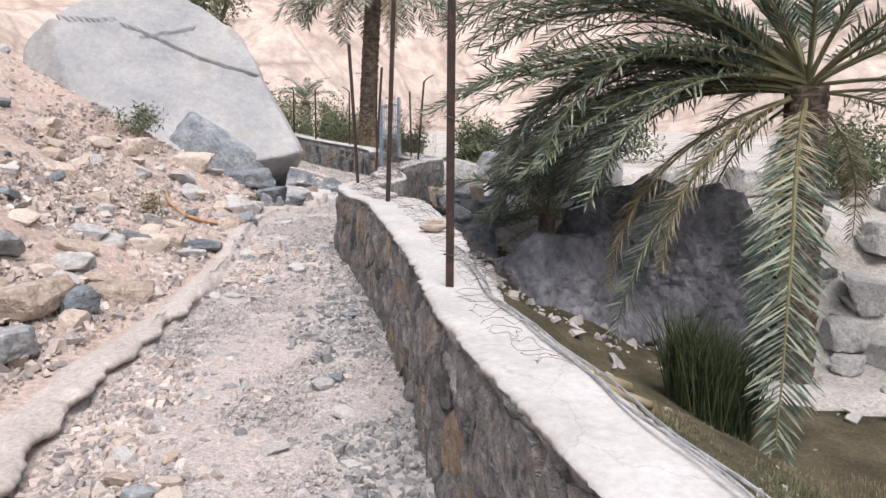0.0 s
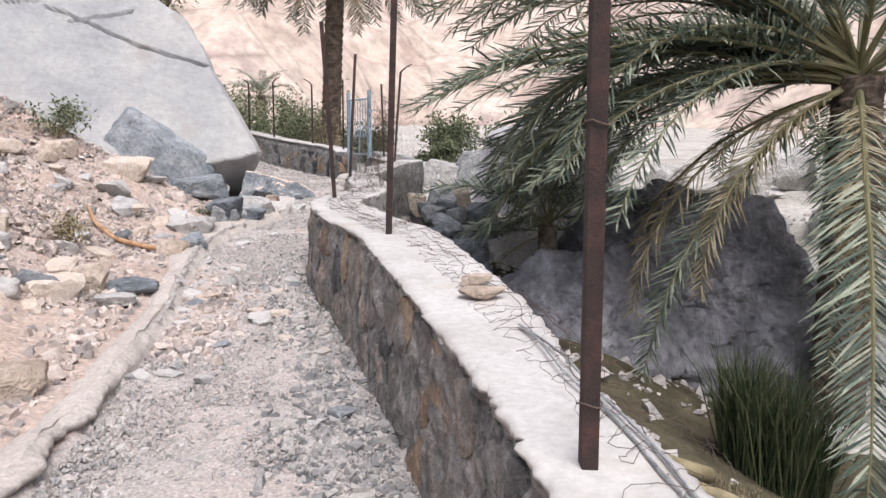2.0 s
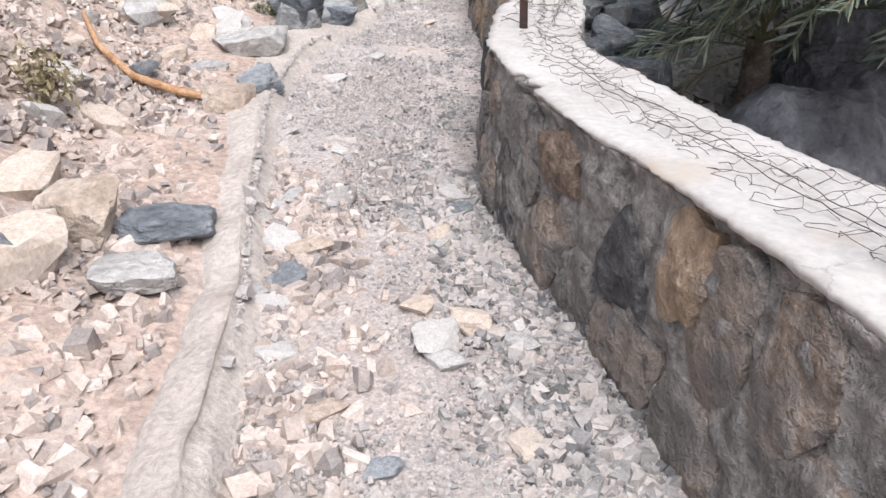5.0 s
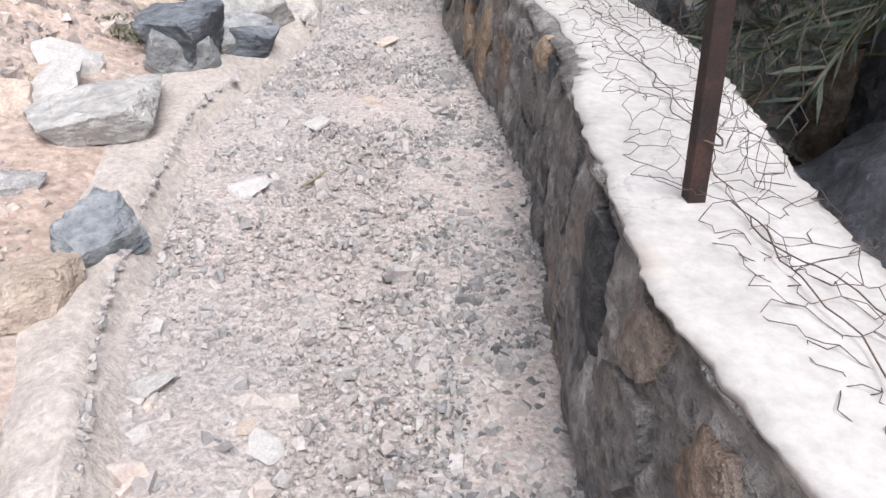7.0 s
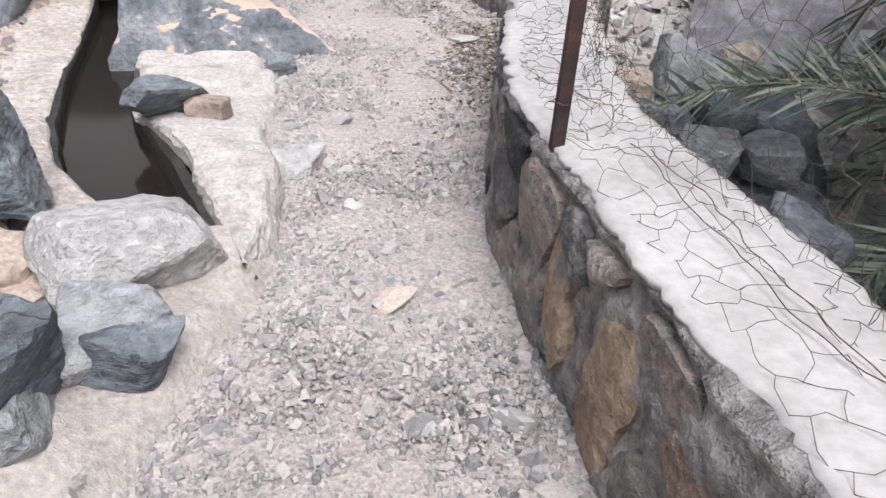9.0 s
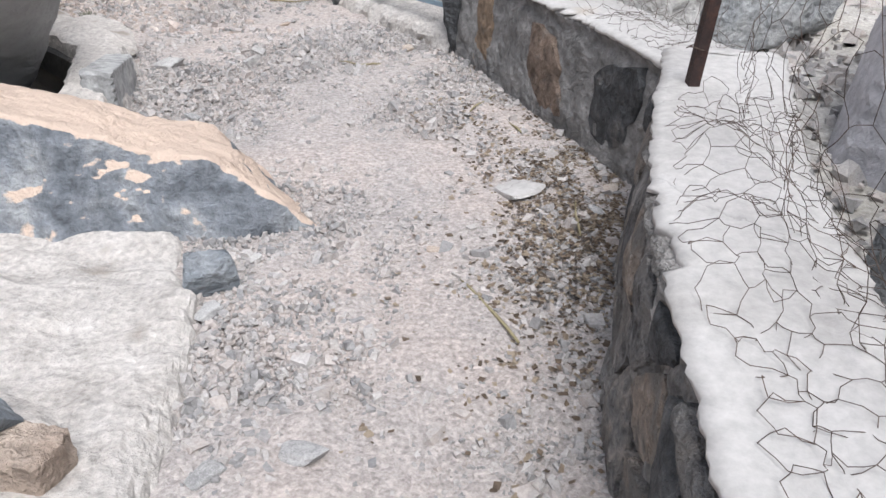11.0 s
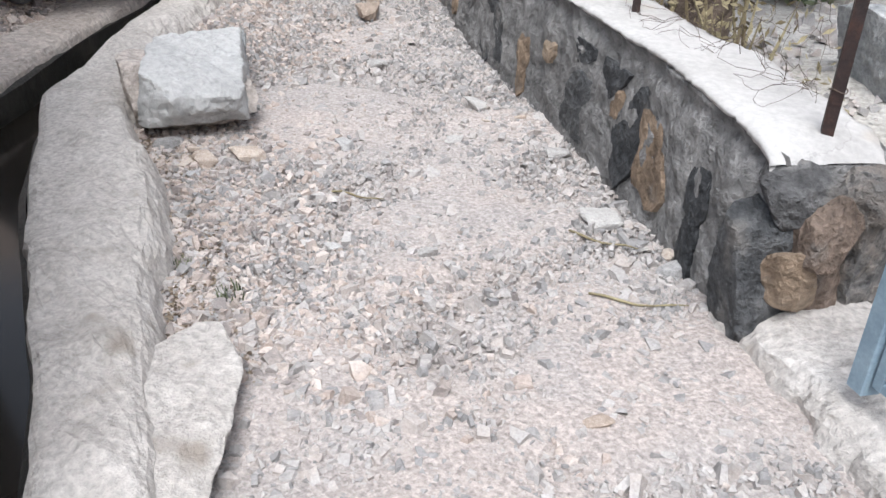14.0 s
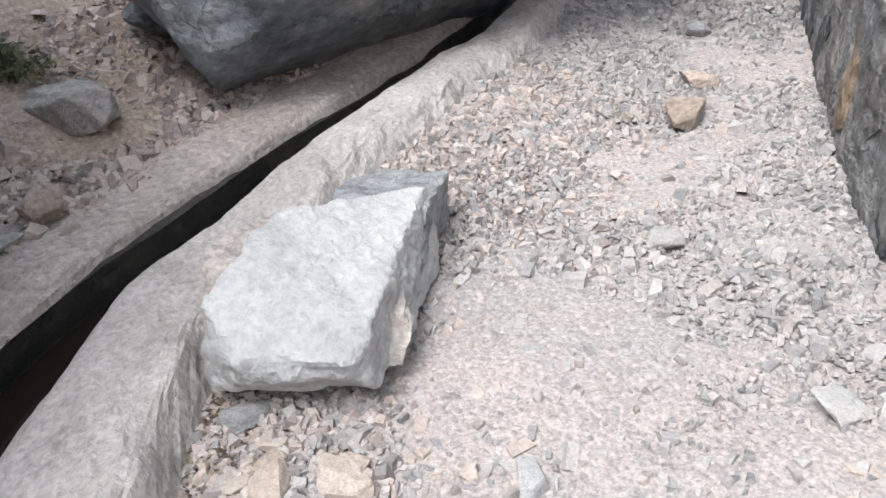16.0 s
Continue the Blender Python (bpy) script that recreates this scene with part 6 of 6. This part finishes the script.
def shrub(x, y, size, n, material, label, seed, leaf=0.03, z=None, category="shrub"):
    """A twiggy shrub: branching stems and many small leaves in uneven clumps."""
    r = np.random.default_rng(seed)
    base = new("shrub")
    base.location = (x, y, float(ground_z(x, y)) - 0.02 if z is None else z)
    tagged(base, label, category)
    bm = bmesh.new()
    tips = []
    for i in range(11):
        a, e = r.uniform(0, 6.283), r.uniform(0.5, 1.45)
        d = np.array([math.cos(a) * math.cos(e), math.sin(a) * math.cos(e), math.sin(e)]) * np.array([size[0], size[1], size[2]]) * r.uniform(0.6, 1.1)
        mid = d * 0.5 + r.normal(0, 0.05, 3) * size[2]
        tube(bm, [(0, 0, 0), mid, d], [0.014 * size[2], 0.009 * size[2], 0.003], 4)
        tips += [mid * 1.2, d, d * 0.8 + r.normal(0, 0.1, 3) * size[2], d + r.normal(0, 0.12, 3) * size[2]]
    part("stem", bm, M_DRYTWIG, base)
    tips = np.array(tips)
    c = tips[r.integers(0, len(tips), n)] + r.normal(0, 0.13, (n, 3)) * np.array(size)
    c[:, 2] = np.abs(c[:, 2])
    d1, d2 = r.normal(size=(n, 3)), r.normal(size=(n, 3))
    d1 /= np.linalg.norm(d1, axis=1)[:, None]
    d2 = np.cross(d1, d2)
    d2 /= np.linalg.norm(d2, axis=1)[:, None]
    ll = leaf * r.uniform(0.6, 1.4, n)[:, None]
    V = np.stack([c - d1 * ll, c + d2 * ll * 0.35, c + d1 * ll, c - d2 * ll * 0.35], 1)
    under(quick("leaves", V.reshape(-1, 3), np.arange(n * 4).reshape(-1, 4), material, False), base)
    return base


shrub(-4.75, 12.0, (0.42, 0.4, 0.5), 900, M_SHRUB, "small olive-green shrub on the scree slope", 11, 0.03)
shrub(-3.4, 8.9, (0.3, 0.3, 0.3), 350, M_DRYTWIG, "dry wiry tuft on the scree", 12, 0.025)
shrub(-2.95, 12.0, (0.25, 0.25, 0.14), 300, M_SHRUB, "low green weed between rocks", 13, 0.02)
shrub(-3.5, 15.6, (0.25, 0.3, 0.18), 500, M_SHRUB, "leafy weed beside the channel", 14, 0.025)
shrub(-7.2, 19.3, (0.3, 0.3, 0.25), 400, M_SHRUB, "green weed on the channel bank", 15, 0.03)
for i, (x, y, s, z) in enumerate([(-6.0, 29, 2.0, None), (-4.4, 31, 1.6, None), (-8.0, 34, 2.4, None), (-3.0, 28, 1.5, None), (-5.2, 36, 2.6, None), (3.5, 24, 1.8, None), (6.0, 27, 2.2, None), (1.2, 26.5, 1.5, None), (9.5, 18, 2.0, None),
                              (-1.2, 25.5, 1.1, None), (0.8, 23.6, 0.9, None), (-2.6, 26.3, 1.2, None)]):
    shrub(x, y, (s, s, s * 0.85), 2600, M_SHRUB, "dense grey-green bush on the valley floor", 600 + i, 0.075, z)


shrub(8.6, 16.5, (1.3, 1.3, 1.2), 2600, M_SHRUB, "yellow-green bush among the wadi boulders", 642, 0.06)
shrub(-1.95, 20.7, (0.5, 0.5, 1.5), 500, M_DRYTWIG, "leafless twiggy thicket behind the wall", 640, 0.03)
shrub(-2.5, 21.6, (0.5, 0.5, 1.7), 500, M_DRYTWIG, "leafless twiggy thicket behind the wall", 641, 0.03)


def tree(x, y, tall, crown, n, label, seed):
    """A broad-leaved tree: tapered trunk, limbs, and clumps of small leaves with gaps."""
    r = np.random.default_rng(seed)
    base = new("tree")
    base.location = (x, y, float(ground_z(x, y)) - 0.05)
    tagged(base, label, "tree")
    bm = bmesh.new()
    fork = np.array([0.15, 0.1, tall * 0.55])
    tube(bm, [(0, 0, 0), fork * 0.5 + [0.08, 0, 0], fork], [0.16, 0.12, 0.09], 8)
    tips = []
    for i in range(9):
        a = 6.283 * i / 9 + r.uniform(-0.3, 0.3)
        end = fork + np.array([math.cos(a) * crown, math.sin(a) * crown, tall * r.uniform(0.15, 0.5)])
        tube(bm, [fork, (fork + end) / 2 + [0, 0, 0.15], end], [0.06, 0.04, 0.015], 5)
        tips += [end, (fork + end) / 2 + r.normal(0, 0.2, 3), end + r.normal(0, 0.35, 3), end + r.normal(0, 0.35, 3)]
    part("trunk", bm, M_TRUNK, base)
    tips = np.array(tips)
    c = tips[r.integers(0, len(tips), n)] + r.normal(0, 0.22 * crown, (n, 3))
    d1, d2 = r.normal(size=(n, 3)), r.normal(size=(n, 3))
    d1 /= np.linalg.norm(d1, axis=1)[:, None]
    d2 = np.cross(d1, d2)
    d2 /= np.linalg.norm(d2, axis=1)[:, None]
    ll = 0.07 * r.uniform(0.6, 1.4, n)[:, None]
    V = np.stack([c - d1 * ll, c + d2 * ll * 0.4, c + d1 * ll, c - d2 * ll * 0.4], 1)
    under(quick("crown", V.reshape(-1, 3), np.arange(n * 4).reshape(-1, 4), M_SHRUB, False), base)
    return base


tree(-8.0, 26.5, 5.8, 1.3, 5000, "green leafy tree behind the great boulder", 91)


def blades(name, x, y, rad, tall, n, material, label, seed, wide=0.008, kind="", category="grass"):
    r = np.random.default_rng(seed)
    a, q = r.uniform(0, 6.283, n), np.sqrt(r.uniform(0, 1, n)) * rad
    px, py = x + q * np.cos(a), y + q * np.sin(a)
    pz = ground_z(px, py) - 0.01
    h = tall * r.uniform(0.5, 1.1, n)
    lx, ly = r.normal(0, 0.22, n) * h, r.normal(0, 0.22, n) * h
    b = r.uniform(0, 6.283, n)
    wx, wy_ = np.cos(b) * wide, np.sin(b) * wide
    V = np.stack([np.stack([px - wx, py - wy_, pz], 1), np.stack([px + wx, py + wy_, pz], 1), np.stack([px + wx + lx * 0.4, py + wy_ + ly * 0.4, pz + h * 0.65], 1), np.stack([px - wx + lx * 0.4, py - wy_ + ly * 0.4, pz + h * 0.65], 1), np.stack([px + lx, py + ly, pz + h], 1)], 1)
    F4 = np.array([[0, 1, 2], [0, 2, 3], [3, 2, 4]])
    F = (F4[None] + (np.arange(n) * 5)[:, None, None]).reshape(-1, 3)
    return tagged(quick(name, V.reshape(-1, 3), F, material, False), label, category, kind=kind)


blades("reed_clump", 3.1, 8.6, 0.48, 1.2, 1700, M_REED, "dense dark green reed clump below the palm", 71, 0.006, "stuff", "reeds")
blades("grass", 3.2, 5.4, 2.6, 0.09, 14000, M_DRYTWIG, "short dry grass on the wadi bank", 72, 0.003, "stuff")
blades("grass", 2.9, 4.8, 2.2, 0.1, 12000, M_SHRUB, "short green grass on the wadi bank", 73, 0.003, "stuff")
for i, (x, y) in enumerate([(-3.75, 18.1), (-3.45, 18.0), (-4.6, 18.85)]):
    blades("grass_tuft", x, y, 0.05, 0.06, 40, M_SHRUB, "tiny green tuft at the channel wall's foot", 740 + i, 0.003)

# fallen palm rib, logs, sticks
bm = bmesh.new()
tube(bm, [(x, y, float(ground_z(x, y)) + lift) for x, y, lift in ((-3.7, 10.15, 0.12), (-3.55, 9.95, 0.05), (-3.3, 9.8, 0.04), (-3.0, 9.7, 0.04), (-2.75, 9.65, 0.05))], [0.016, 0.02, 0.026, 0.03, 0.02], 7)
rib = part("palm_rib", bm, surface("orange_rib", [(0.26, 0.13, 0.06), (0.42, 0.25, 0.14), (0.5, 0.33, 0.2)], 9, 0.85, 0.5, 50, 0.3), None, smooth=True)
tagged(rib, "orange-brown fallen palm rib on the scree", "branch")
for i, (p, q, rd) in enumerate([((0.55, 6.3), (1.7, 6.75), 0.06), ((0.7, 6.15), (1.8, 6.4), 0.045)]):
    bm = bmesh.new()
    pts = []
    for t in np.linspace(0, 1, 8):
        x, y = p[0] + (q[0] - p[0]) * t, p[1] + (q[1] - p[1]) * t + 0.03 * math.sin(t * 7)
        pts.append((x, y, float(ground_z(x, y)) + rd + 0.12))
    tube(bm, pts, rd, 9)
    tagged(part("log", bm, M_DRYTWIG, None, smooth=True), "weathered grey log lying below the wall", "log", "fallen logs")
for i, (x, y, ln, az) in enumerate([(-0.95, 16.35, 0.35, 60), (-0.85, 16.05, 0.3, 100), (-2.1, 18.5, 0.35, 10), (-2.3, 18.9, 0.3, -15), (-1.9, 10.55, 0.16, 50), (-1.2, 14.5, 0.4, 110), (-0.75, 15.1, 0.35, 80), (-3.4, 18.9, 0.25, 10), (-1.25, 12.5, 0.3, 50), (-1.6, 17.0, 0.25, 170)]):
    bm = bmesh.new()
    a = radians(az)
    tube(bm, [(x + ln * (t - 0.5) * math.cos(a), y + ln * (t - 0.5) * math.sin(a) + 0.02 * math.sin(t * 5 + i), float(ground_z(x, y)) + 0.016 + 0.004 * math.sin(9 * t)) for t in np.linspace(0, 1, 7)], [0.005, 0.006, 0.006, 0.005, 0.004, 0.004, 0.002], 5)
    tagged(part("stick", bm, M_DRYTWIG, None, smooth=True), "thin dry bent stick on the gravel", "stick", "dry sticks")
add_rock("stone", -0.94, 15.33, (0.12, 0.09, 0.014), 35, M_COPING, 205, "flat white plaster flake lying on leaf litter", 3, sink=0.0, category="stone")
n = 5200
ly_ = np.concatenate([rs.normal(15.2, 0.55, 3200), rs.uniform(17.6, 19.2, 2000)])
lx_ = np.where(np.arange(n) < 3200, x_wall(ly_) - np.abs(rs.normal(0, 0.28, n)) - 0.04, x_kerb(ly_) + np.abs(rs.normal(0, 0.16, n)) + 0.05)
chips("leaf_litter", lx_, ly_, ground_z(lx_, ly_) + 0.012, rs.uniform(0.008, 0.024, n), leaf_stuff("dead_leaf", [(0.1, 0.075, 0.055), (0.2, 0.15, 0.11), (0.33, 0.27, 0.2)]), 84, "brown dead leaves gathered in a corner", 0.08)
